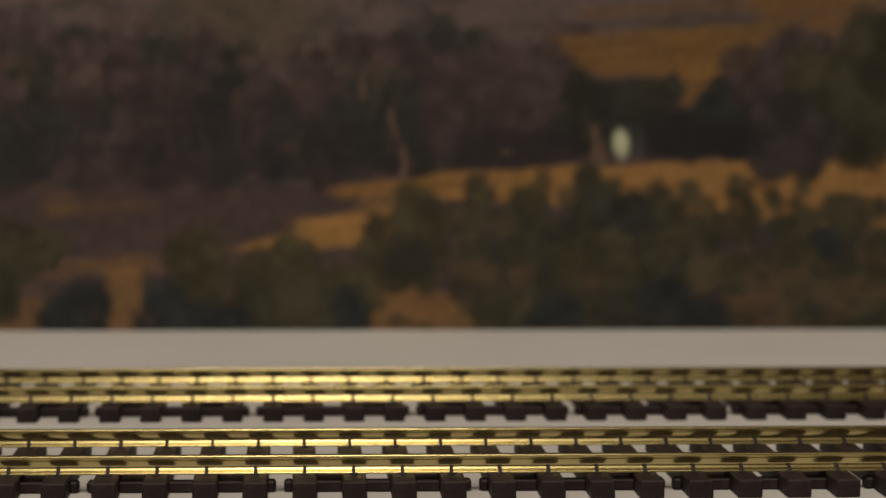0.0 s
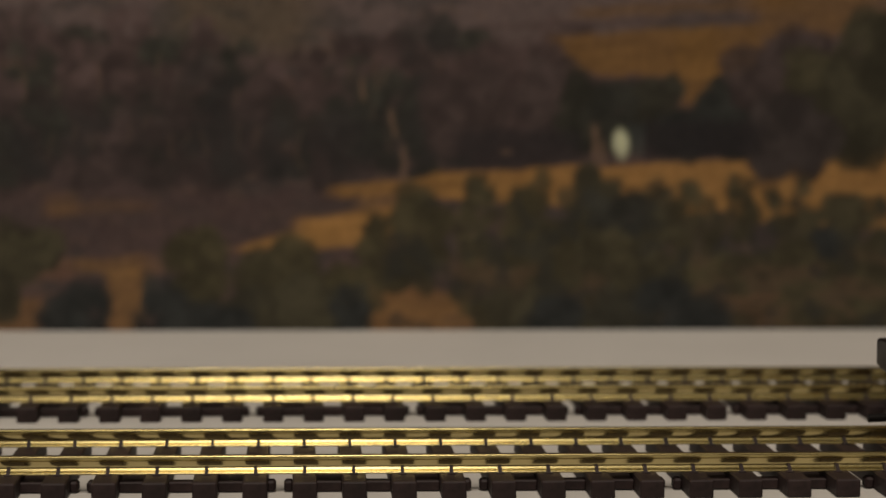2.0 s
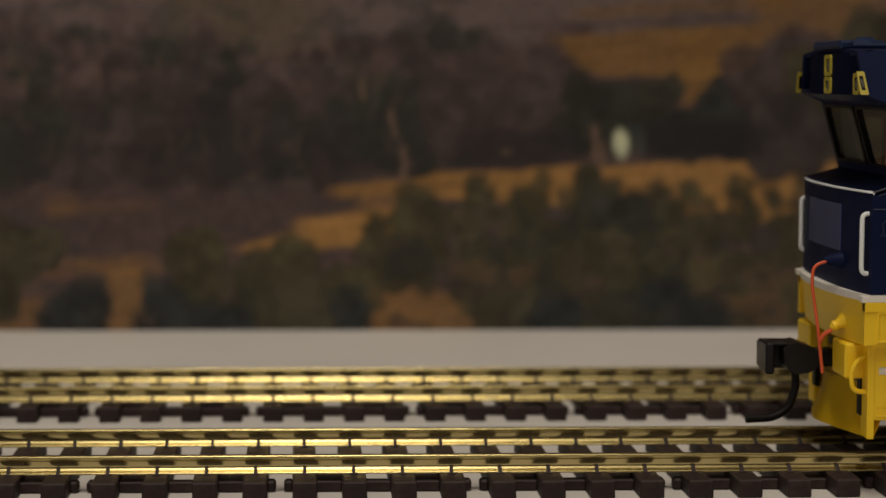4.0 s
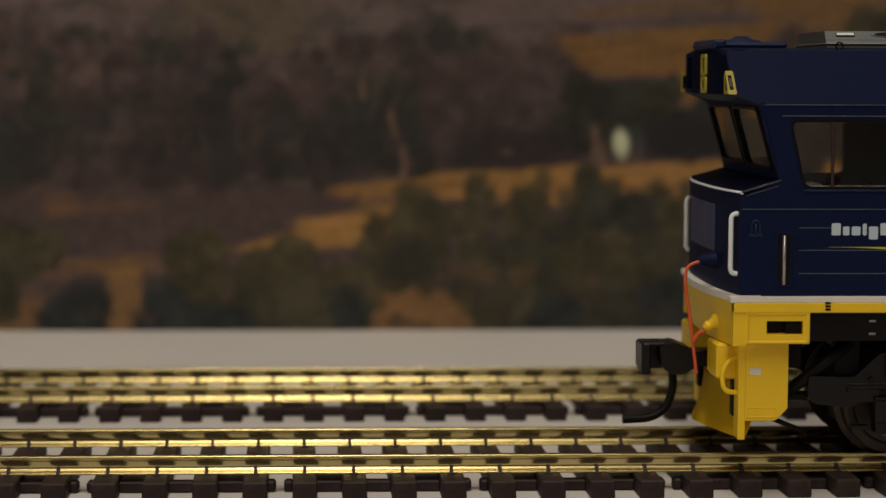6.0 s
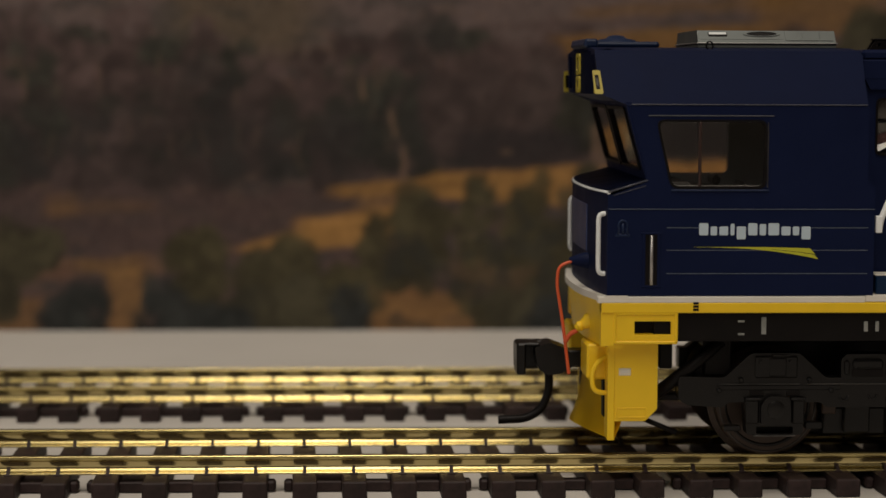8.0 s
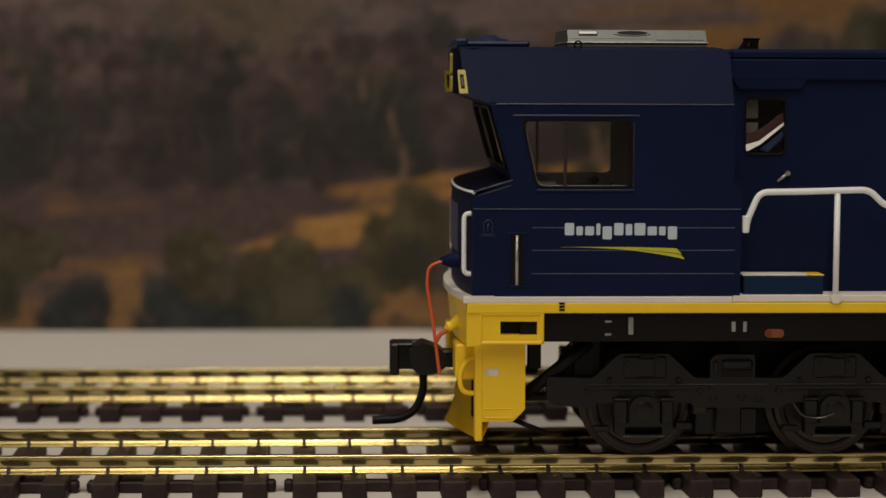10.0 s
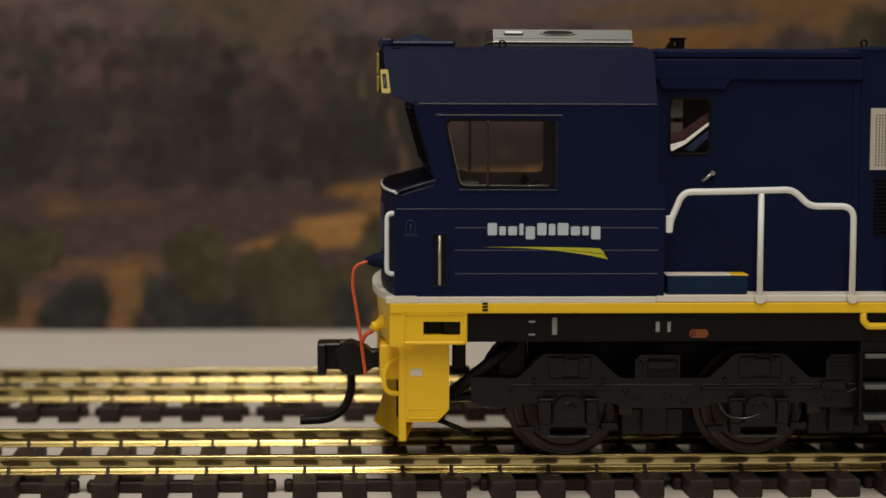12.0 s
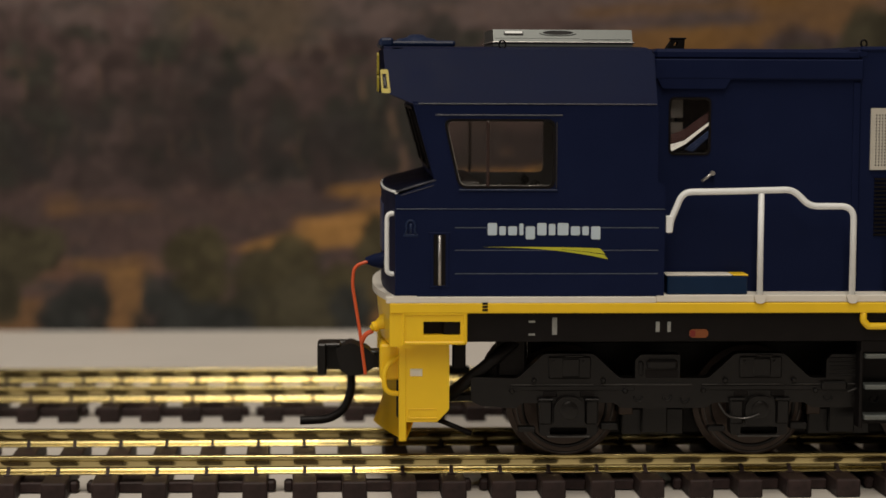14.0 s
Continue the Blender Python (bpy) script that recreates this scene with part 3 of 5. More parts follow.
        box(bm, 11.5, 13.1, s * SIDE - 0.05, s * SIDE + 0.08, 25.75, 26.05, 0.05)
        part("badge", bm, M["navy_bright"], wall)
        emblem(wall, s)

    both(side)

    # nose: rounded front wall in plan, top deck sloping up to the windscreen
    def nose_plan(grow):
        pts = []
        for k in range(13):
            y = -1 + 2 * k / 12
            x = 10.6 - 1.25 * (1 - abs(y) ** 2.6) - grow
            pts.append((x, y * (SIDE + grow * 0.3)))
        return pts

    bm = bmesh.new()
    front = nose_plan(0)
    prof = front + [(12.0, SIDE - 0.05), (12.0, -SIDE + 0.05)]
    plate(bm, prof, (), lambda a, b, d: (a, b, d), 19.2, 30.4)
    part("nose_front", bm, M["navy"], loco, smooth_angle=40)
    # added lighter strip: the sheen of the nose front, put into the colour
    bm = bmesh.new()
    sheen_plan = [(10.6 - 1.25 * (1 - abs(y / SIDE) ** 2.6) - 0.12, y) for y in np.linspace(-7.0, 9.0, 9)]
    plate(bm, sheen_plan + [(x + 0.4, y) for x, y in reversed(sheen_plan)], (), lambda a, b, d: (a, b, d), 23.4, 28.8)
    part("nose_sheen", bm, M["sheen_blue"], loco, "paler blue panel painted in for the sheen on the nose", smooth_angle=40)
    bm = bmesh.new()
    low = [bm.verts.new((x - 0.15, y, 30.4)) for x, y in front]
    mid = [bm.verts.new((x + 0.2, y * 0.995, 30.95)) for x, y in front]
    top = [bm.verts.new((15.2 - 0.3 * (1 - abs(y / SIDE) ** 2), y * 0.995, 32.1)) for x, y in front]
    for a, b in ((low, mid), (mid, top)):
        for k in range(len(a) - 1):
            bm.faces.new((a[k], a[k + 1], b[k + 1], b[k]))
    bmesh.ops.solidify(bm, geom=bm.faces[:], thickness=0.5)
    bmesh.ops.recalc_face_normals(bm, faces=bm.faces[:])
    top_deck = part("nose_top", bm, M["navy"], loco)
    # two thin lighter tubes that paint the light lines along the nose top edge
    for s in (-1, 1):
        bm = bmesh.new()
        tube(bm, [(10.7, s * (SIDE - 0.1), 30.7), (15.1, s * (SIDE - 0.1), 32.02)], 0.12, 8)
        tube(bm, [(11.2, s * (SIDE + 0.02), 30.3), (14.8, s * (SIDE + 0.02), 31.4)], 0.05, 6)
        part("nose_edge_glint", bm, M["edge_highlight"], top_deck)
    bm = bmesh.new()
    edge = [(x + 0.12, y * 0.995, 30.62) for x, y in front]
    tube(bm, edge, 0.20, 8)
    part("nose_rim", bm, M["white"], loco, "white edge rail round the nose top")
    # deck plate that sweeps round under the nose
    bm = bmesh.new()
    deck = [(10.4 - 2.1 * (1 - abs(k / 8) ** 2.5), (SIDE + 0.1) * k / 8) for k in range(-8, 9)]
    plate(bm, deck + [(13, SIDE + 0.1), (13, -SIDE - 0.1)], (), lambda a, b, d: (a, b, d), 18.45, 19.2)
    part("nose_deck", bm, M["cream"], loco, "pale grey footplate edge")
    # windscreen wall, raked back
    rake = lambda a, b, d: (12.45 + (40.6 - b) * 0.28 + d, a, b)
    panes = [soften([(y0, 39.9), (y1, 39.9), (y1, 33.2), (y0, 33.2)], 0.8) for y0, y1 in ((-14.6, -0.7), (0.7, 14.6))]
    bm = bmesh.new()
    plate(bm, [(-SIDE + 0.1, 31.8), (SIDE - 0.1, 31.8), (SIDE - 0.1, 40.6), (-SIDE + 0.1, 40.6)], panes, rake, 0, 0.7)
    part("windscreen_wall", bm, M["navy"], loco)
    for p in panes:
        bm = bmesh.new()
        centre = Vector((sum(q[0] for q in p) / len(p), sum(q[1] for q in p) / len(p)))
        plate(bm, [tuple(centre + (Vector(q) - centre) * 1.05) for q in p], [[tuple(centre + (Vector(q) - centre) * 0.95) for q in p]], rake, -0.25, 0.3)
        scr = part("windscreen", bm, M["black"], loco, "raked cab windscreen in a black frame")
        bm = bmesh.new()
        plate(bm, p, (), rake, 0.1, 0.2)
        part("pane", bm, M["glass"], scr).visible_shadow = False
    # roof, visor front and cab rear wall
    bm = bmesh.new()
    half = SIDE - 6.15 * 0.52
    plate(bm, soften([(-half, 45.9), (-half, 46.35), (-half * 0.6, 46.75), (half * 0.6, 46.75), (half, 46.35), (half, 45.9)], 0.5, 2), (), lambda a, b, d: (d, a, b), 9.45, CAB_END - 0.3)
    part("cab_roof", bm, M["navy"], loco, smooth_angle=40)
    sweep = lambda y: 9.0 + 1.5 * (abs(y) / 14.0) ** 3
    bm = bmesh.new()
    rows = [[bm.verts.new((sweep(w * k / 8) + dx, w * k / 8, z)) for k in range(-8, 9)] for dx, w, z in ((0, SIDE - 0.75, 41.45), (0, half + 0.05, 46.3), (0.5, half - 0.3, 46.55), (1.4, half - 0.4, 46.5))]
    for p, q in zip(rows, rows[1:]):
        for k in range(16):
            bm.faces.new((p[k], p[k + 1], q[k + 1], q[k]))
    bmesh.ops.solidify(bm, geom=bm.faces[:], thickness=-0.5)
    bmesh.ops.recalc_face_normals(bm, faces=bm.faces[:])
    part("visor_front", bm, M["navy"], loco, smooth_angle=35)
    bm = bmesh.new()
    plate(bm, [(-SIDE + 0.9, 41.5), (SIDE - 0.9, 41.5), (SIDE - 0.5, 40.5), (-SIDE + 0.5, 40.5)], (), lambda a, b, d: (9.7 + (41.5 - b) * 3.1, a, b + d), 0, 0.5)
    part("visor_soffit", bm, M["navy"], loco)
    bm = bmesh.new()
    plate(bm, [(-SIDE + 0.9, 19.3), (SIDE - 0.9, 19.3), (SIDE - 0.9, 40.2), (half - 0.3, 46), (-half + 0.3, 46), (-SIDE + 0.9, 40.2)], (), lambda a, b, d: (CAB_END + d, a, b), -0.9, 0)
    part("cab_rear_wall", bm, M["navy"], loco)
    part("cab_lining", blocks((CAB_END - 1.3, CAB_END - 0.95, -15.4, 15.4, 29.2, 40.0), bevel=0.05), M["lining"], loco, "grey cab lining")
    for s in (-1, 1):
        bm = bmesh.new()
        plate(bm, [(16.2, 29.0), (CAB_END - 1.3, 29.0), (CAB_END - 1.3, 40.0), (14.6, 40.0)], [soften([(16.3, 38.4), (28.6 if s < 0 else 30.0, 38.4), (28.6 if s < 0 else 30.0, 31.4), (17.9, 31.4)], 0.8)],
              lambda a, b, d: (a, s * d, b), SIDE - 0.95, SIDE - 1.2)
        part("cab_side_lining", bm, M["cab_grey"], loco, "grey cab side lining")
    part("cab_floor", blocks((12, CAB_END - 1, -15.5, 15.5, 28.3, 29.0)), M["cab_grey"], loco)
    # driver's desk and seats seen through the glass
    for y in (-8.0, 8.0):
        part("cab_seat", blocks((23.6, 27.2, y - 2.4, y + 2.4, 29.0, 30.4), (26.4, 27.4, y - 2.2, y + 2.2, 30.2, 31.6), bevel=0.5), M["navy_seat"], loco)
    part("control_desk", blocks((16.4, 20.4, -14.3, 14.3, 29.0, 31.7), (16.3, 18.2, -12.5, 12.5, 31.6, 32.3), bevel=0.4), M["navy_seat"], loco)
    # visor lamps
    for y, z0, z1, w in ((-1.6, 43.6, 46.1, 1.5), (-1.6, 41.55, 43.5, 1.5), (-11.6, 41.5, 43.9, 1.35)):
        x = sweep(y)
        bm = bmesh.new()
        plate(bm, rounded(y - w, y + w, z0, z1, 0.4), [rounded(y - w * 0.55, y + w * 0.55, z0 + 0.45, z1 - 0.45, 0.3)], lambda a, b, d: (d, a, b), x - 0.22, x + 0.4)
        lamp = part("headlight", bm, M["lamp_yellow"], loco, "headlight in a yellow surround")
        part("lamp_back", blocks((x + 0.1, x + 0.5, y - w * 0.7, y + w * 0.7, z0 + 0.3, z1 - 0.3)), M["black"], lamp)
        bm = bmesh.new()
        lathe(bm, [(0, 0.62), (0.3, 0.55), (0.4, 0.3)], (x - 0.12, y, (z0 + z1) / 2), "x", 16)
        part("lens", bm, M["silver"], lamp)
    for s in (-1, 1):
        lean = lambda a, b, d: (a, s * (SIDE - (b - 40.2) * 0.52 + d), b)
        bm = bmesh.new()
        plate(bm, soften([(8.95, 44.1), (9.8, 44.1), (10.08, 41.5), (9.1, 41.5)], 0.15, 2), [[(9.15, 43.6), (9.6, 43.6), (9.76, 42.0), (9.3, 42.0)]], lean, -0.2, 0.1)
        lamp = part("marker_light", bm, M["lamp_yellow"], loco, "corner marker light in a yellow frame")
        bm = bmesh.new()
        plate(bm, [(9.1, 43.7), (9.65, 43.7), (9.82, 41.9), (9.25, 41.9)], (), lean, 0.02, 0.05)
        part("lamp_back", bm, M["black"], lamp)
        bm = bmesh.new()
        plate(bm, [(9.3, 43.25), (9.52, 43.25), (9.62, 42.35), (9.4, 42.35)], (), lean, 0.04, 0.09)
        part("lens", bm, M["dim_grey"], lamp)
    # handrails at the nose corners
    for y in (-15.6, 15.6):
        x = 9.7 if y < 0 else 10.05
        bm = bmesh.new()
        tube(bm, smooth_path([(x + 1.6, y * 0.99, 28.2), (x, y, 28.3), (x, y, 21.5), (x + 1.6, y * 0.99, 21.6)], 0.7), 0.28)
        part("nose_handrail", bm, M["white"], loco, "white nose handrail", smooth_angle=60)


def emblem(parent, s):
    """Pale word-shaped row of bars with a lime swoosh under it; the bars stand in for the lettering."""
    y0, y1 = s * (SIDE + 0.01), s * (SIDE + 0.05)
    y0, y1 = min(y0, y1), max(y0, y1)
    heights = ((1.35, 0), (.98, 0), (.98, 0), (1.3, 0), (.98, .45), (1.35, 0), (1.25, 0), (1.35, 0), (.98, 0), (.98, 0), (.98, .45))
    widths = (1.02, .72, .98, .44, 1.02, 1.02, .72, 1.2, 1.02, .72, 1.02)
    x = 20.8
    for (h, drop), w in zip(heights, widths):
        bm = bmesh.new()
        plate(bm, rounded(x, x + w, 25.92 - drop, 25.92 + h, 0.14, 2), (), lambda a, b, d: (a, d, b), y0, y1)
        part("lettering_bar", bm, M["decal"], parent)
        x += w + 0.26

    def swoosh(t0, t1, a, b):
        """A blade-shaped strip between two fractions of the mark's thickness."""
        bm = bmesh.new()
        top, low = [], []
        for k in range(15):
            t = t0 + (t1 - t0) * k / 14
            hi = Vector((20.1 + 12.6 * t + 0.55 * t * t, 24.62 - 0.16 * t ** 4))
            lo = Vector((20.1 + 12.8 * t + 1.55 * t * t, 24.60 - 0.02 * t - 1.38 * t ** 2.6))
            top.append(tuple(hi.lerp(lo, a)))
            low.append(tuple(hi.lerp(lo, b)))
        plate(bm, top + low[::-1][:-1 if t0 == 0 else None], (), lambda p, q, d: (p, s * d, q), SIDE + 0.01, SIDE + 0.05)
        part("lime_swoosh", bm, M["lime"], parent, "lime green printed swoosh")

    swoosh(0.0, 0.66, 0.0, 1.0)
    swoosh(0.66, 1.0, 0.0, 0.50)
    swoosh(0.66, 0.985, 0.58, 1.0)


def roof_gear():
    bm = bmesh.new()
    box(bm, 8.9, 17.7, -6.5, 6.5, 46.75, 47.45, 0.3, 2)
    box(bm, 9.0, 10.6, -6.7, 6.7, 46.7, 47.75, 0.3, 2)
    part("roof_fairing", bm, M["navy_bright"], loco, "glossy blue roof fairing")
    bm = bmesh.new()
    lathe(bm, [(0, 2.5), (0.3, 2.2), (0.5, 1.2), (0.75, 0.9), (0.85, 0.4)], (13.4, -1.0, 47.4), "z", 24)
    part("roof_dome", bm, M["navy_bright"], loco, smooth_angle=60)
    # air conditioner: case whose flanks lean in above a ledge, with a slot, a fan opening and cover plates in the near flank
    bm = bmesh.new()
    plate(bm, [(-7.6, 46.6), (7.6, 46.6), (7.6, 47.3), (6.5, 48.75), (-6.5, 48.75), (-7.6, 47.3)], (), lambda a, b, d: (d, a, b), 21.95, 37.9)
    ac = part("air_conditioner", bm, M["silver"], loco, "silver roof air conditioner")
    part("case_ledge", blocks((21.8, 38.1, -7.75, 7.75, 47.2, 47.36), bevel=0.06), M["steel"], ac)
    # black strips that paint the shadow lines under the case and its ledge
    part("case_shadow_gap", blocks((21.9, 37.95, -7.66, 7.66, 46.6, 46.8), (21.9, 37.95, -7.66, 7.66, 47.1, 47.19), bevel=0.0), M["black"], ac)
    for s in (-1, 1):
        flank = lambda a, b, d: (a, s * (7.6 - (b - 47.3) * 0.7586 + d), b + d * 0.7)
        bm = bmesh.new()
        plate(bm, soften([(23.2, 48.55), (25.4, 48.55), (25.4, 48.05), (23.2, 48.05)], 0.1, 2), (), flank, -0.1, 0.02)
        slot = part("vent_slot", bm, M["black"], ac)
        bm = bmesh.new()
        plate(bm, [(23.3, 48.5), (25.3, 48.5), (25.3, 48.25), (23.3, 48.25)], (), flank, -0.1, 0.08)
        part("slot_lip", bm, M["white"], slot)
        ring = lambda k: [(29.4 + 1.9 * k * math.cos(a), 48.34 + 0.27 * k * math.sin(a)) for a in np.linspace(0, 2 * math.pi, 25)[:-1]]
        bm = bmesh.new()
        plate(bm, ring(1), (), flank, -0.1, 0.02)
        part("fan_opening", bm, M["black"], ac)
        bm = bmesh.new()
        plate(bm, ring(1.12), [ring(0.93)], flank, -0.1, 0.07)
        part("fan_ring", bm, M["silver"], ac)
        for x0, x1 in ((32.1, 34.0), (34.1, 36.0), (36.1, 37.6)):
            bm = bmesh.new()
            plate(bm, soften([(x0, 48.65), (x1, 48.65), (x1, 47.6), (x0, 47.6)], 0.1, 2), (), flank, -0.1, 0.06)
            part("cover_plate", bm, M["silver"], ac)
        bm = bmesh.new()
        plate(bm, [(22.2, 47.8), (31.8, 47.8), (31.8, 47.72), (22.2, 47.72)], (), flank, -0.1, 0.03)
        part("flank_bead", bm, M["silver"], ac)
    part("air_conditioner_foot", blocks((38.0, 39.3, -6, 6, 46.5, 46.85), (21.0, 21.9, -6, 6, 46.5, 46.75)), M["black"], ac)
    bm = bmesh.new()
    tube(bm, [(22.75 + 0.38 * math.cos(a), -10.5, 46.95 + 0.45 * math.sin(a)) for a in np.linspace(0, 2 * math.pi, 17)], 0.1, 6, False)
    part("lifting_eye", bm, M["black"], loco)
    bm = bmesh.new()
    for y in (-7.7, -6.4):
        plate(bm, [(41.7, 46.5), (43.8, 46.5), (43.9, 47.75), (42.5, 47.75)], [[(42.6, 47.0), (43.0, 47.0), (43.15, 47.4), (42.8, 47.4)]], lambda a, b, d: (a, d, b), y, y + 0.25)
    box(bm, 42.3, 44.05, -7.8, -6.1, 47.7, 47.9, 0.06)
    part("horn_bracket", bm, M["black"], loco)


def hood():
    win = soften([(41.45, 41.0), (46.0, 41.0), (46.0, 34.8), (41.45, 34.8)], 0.7)

    def side(s):
        bm = bmesh.new()
        plate(bm, [(CAB_END, 19.2), (63.0, 19.2), (63.0, 43.6), (CAB_END, 43.6)], [win], lambda a, b, d: (a, s * d, b), HOOD, HOOD - 0.9)
        w = part("hood_side", bm, M["navy"], loco)
        part("hood_cornice", blocks((CAB_END, 63.2, s * HOOD - 0.6, s * HOOD + 0.6, 43.15, 45.42), bevel=0.15), M["navy"], w)
        bm = bmesh.new()
        plate(bm, soften([(CAB_END + 0.2, 43.55), (48.4, 43.55), (47.6, 42.1), (CAB_END + 0.9, 42.1)], 0.2, 2), (), lambda a, b, d: (a, s * d, b), HOOD + 0.55, HOOD - 0.3)
        part("drip_hood", bm, M["navy"], w)
        part("cornice_bead", blocks((CAB_END, 49.4, s * HOOD - 0.2, s * HOOD + 0.72, 43.55, 43.66), bevel=0.03), M["edge_highlight"], w)
        part("door_frame", blocks((62.2, 63.0, s * HOOD - 0.2, s * HOOD + 0.22, 19.5, 42.9), bevel=0.06), M["navy"], w)
        bm = bmesh.new()
        c = Vector((43.72, 37.9))
        plate(bm, [tuple(c + (Vector(q) - c) * 1.05) for q in win], [[tuple(c + (Vector(q) - c) * 0.97) for q in win]], lambda a, b, d: (a, s * d, b), HOOD + 0.15, HOOD - 0.4)
        f = part("door_window", bm, M["black"], loco, "small rounded window in a black frame")
        bm = bmesh.new()
        tube(bm, [(x, s * (HOOD + 0.12), z) for x, z in (*[tuple(c + (Vector(q) - c) * 0.985) for q in win], tuple(c + (Vector(win[0]) - c) * 0.985))], 0.07, 5)
        part("frame_bead", bm, M["black"], f, smooth_angle=60)
        # added grey patches that imitate a reflection in the upper left of the pane
        part("pane_reflection", blocks((41.5, 43.1, *sorted((s * (HOOD - 1.1), s * (HOOD - 1.0))), 37.1, 38.3), (41.5, 43.1, *sorted((s * (HOOD - 1.1), s * (HOOD - 1.0))), 38.8, 40.9), bevel=0.03), M["dim_grey"], f, "grey patches painted in for a reflection in the glass")
        bm = bmesh.new()
        plate(bm, win, (), lambda a, b, d: (a, s * d, b), HOOD - 0.2, HOOD - 0.3)
        part("pane", bm, M["glass"], f).visible_shadow = False
        bm = bmesh.new()
        plate(bm, [(41.35, 37.4), (41.6, 35.8), (43.2, 36.25), (46.2, 38.5), (46.2, 38.2), (43.4, 35.9), (42.0, 35.15), (41.35, 35.0)], (), lambda a, b, d: (a, s * d, b), HOOD - 0.6, HOOD - 0.75)
        part("white_stripe", bm, M["white"], f, "white slanting stripe behind the glass")
        bm = bmesh.new()
        plate(bm, [(43.3, 35.3), (46.2, 37.6), (46.2, 36.9), (44.2, 35.0)], (), lambda a, b, d: (a, s * d, b), HOOD - 0.6, HOOD - 0.75)
        part("blue_stripe", bm, M["navy_bright"], f)
        bm = bmesh.new()
        plate(bm, [(41.6, 36.9), (43.2, 37.5), (46.1, 39.6), (46.1, 38.5), (43.2, 36.3), (41.7, 35.9)], (), lambda a, b, d: (a, s * d, b), HOOD - 0.8, HOOD - 0.9)
        part("red_stripe", bm, M["dark_red"], f)
        bm = bmesh.new()
        tube(bm, [(45.1, s * (HOOD + 0.45), 31.75), (46.3, s * (HOOD + 0.5), 32.65)], 0.17)
        tube(bm, [(46.3, s * (HOOD - 0.2), 32.65), (46.3, s * (HOOD + 0.75), 32.65)], 0.27)
        part("door_handle", bm, M["steel"], w, "bright lever handle")
        # engine section behind
        bm = blocks((63.0, TAIL - 14, s * HOOD - 0.9 if s > 0 else s * HOOD, s * HOOD if s > 0 else s * HOOD + 0.9, 19.2, 46.4), bevel=0.1)
        e = part("engine_side", bm, M["navy"], loco)
        for x in range(80, 240, 16):
            part("engine_door", blocks((x, x + 14, s * HOOD - 0.3, s * HOOD + 0.25, 21, 41), bevel=0.15), M["navy"], e)
        for x, pitch in ((64.2, 0.35), (110, 1.1), (160, 1.1)):
            bm = bmesh.new()
            gap = pitch * 0.5
            holes = [[(x + 0.55 + pitch * i, 33.5 + pitch * j), (x + 0.55 + gap + pitch * i, 33.5 + pitch * j), (x + 0.55 + gap + pitch * i, 33.5 + gap + pitch * j), (x + 0.55 + pitch * i, 33.5 + gap + pitch * j)]
                     for i in range(int(5.5 / pitch)) for j in range(int(6.2 / pitch))]
            plate(bm, [(x, 33.05), (x + 6.4, 33.05), (x + 6.4, 40.0), (x, 40.0)], holes, lambda a, b, d: (a, s * d, b), HOOD + 0.35, HOOD + 0.05)
            part("vent_grille", bm, M["grille"], e, "pale perforated vent grille")
            part("vent_mesh", blocks(*[(x + 0.6, x + 6.4, s * HOOD - 0.2, s * HOOD + 0.22, z, z + 0.22) for z in np.arange(25.6, 32.0, 0.45)], bevel=0.0), M["black"], e, "dark louvred vent")

    both(side)
    part("hood_roof", blocks((CAB_END, 63, -HOOD - 0.2, HOOD + 0.2, 45.3, 46.55), bevel=0.35), M["navy"], loco)
    part("engine_roof", blocks((62.8, TAIL - 14, -HOOD - 0.2, HOOD + 0.2, 46.2, 46.9), (61.4, 64, -HOOD - 0.1, HOOD + 0.1, 45.5, 46.6), bevel=0.3), M["navy"], loco)
    bm = bmesh.new()
    tube(bm, [(63.6 + 0.34 * math.cos(a), -11.5, 47.25 + 0.4 * math.sin(a)) for a in np.linspace(0, 2 * math.pi, 13)], 0.12, 6, False)
    part("lifting_eye", bm, M["black"], loco)
    part("tail_wall", blocks((TAIL - 15, TAIL - 14, -HOOD, HOOD, 19.2, 46.5)), M["navy"], loco)


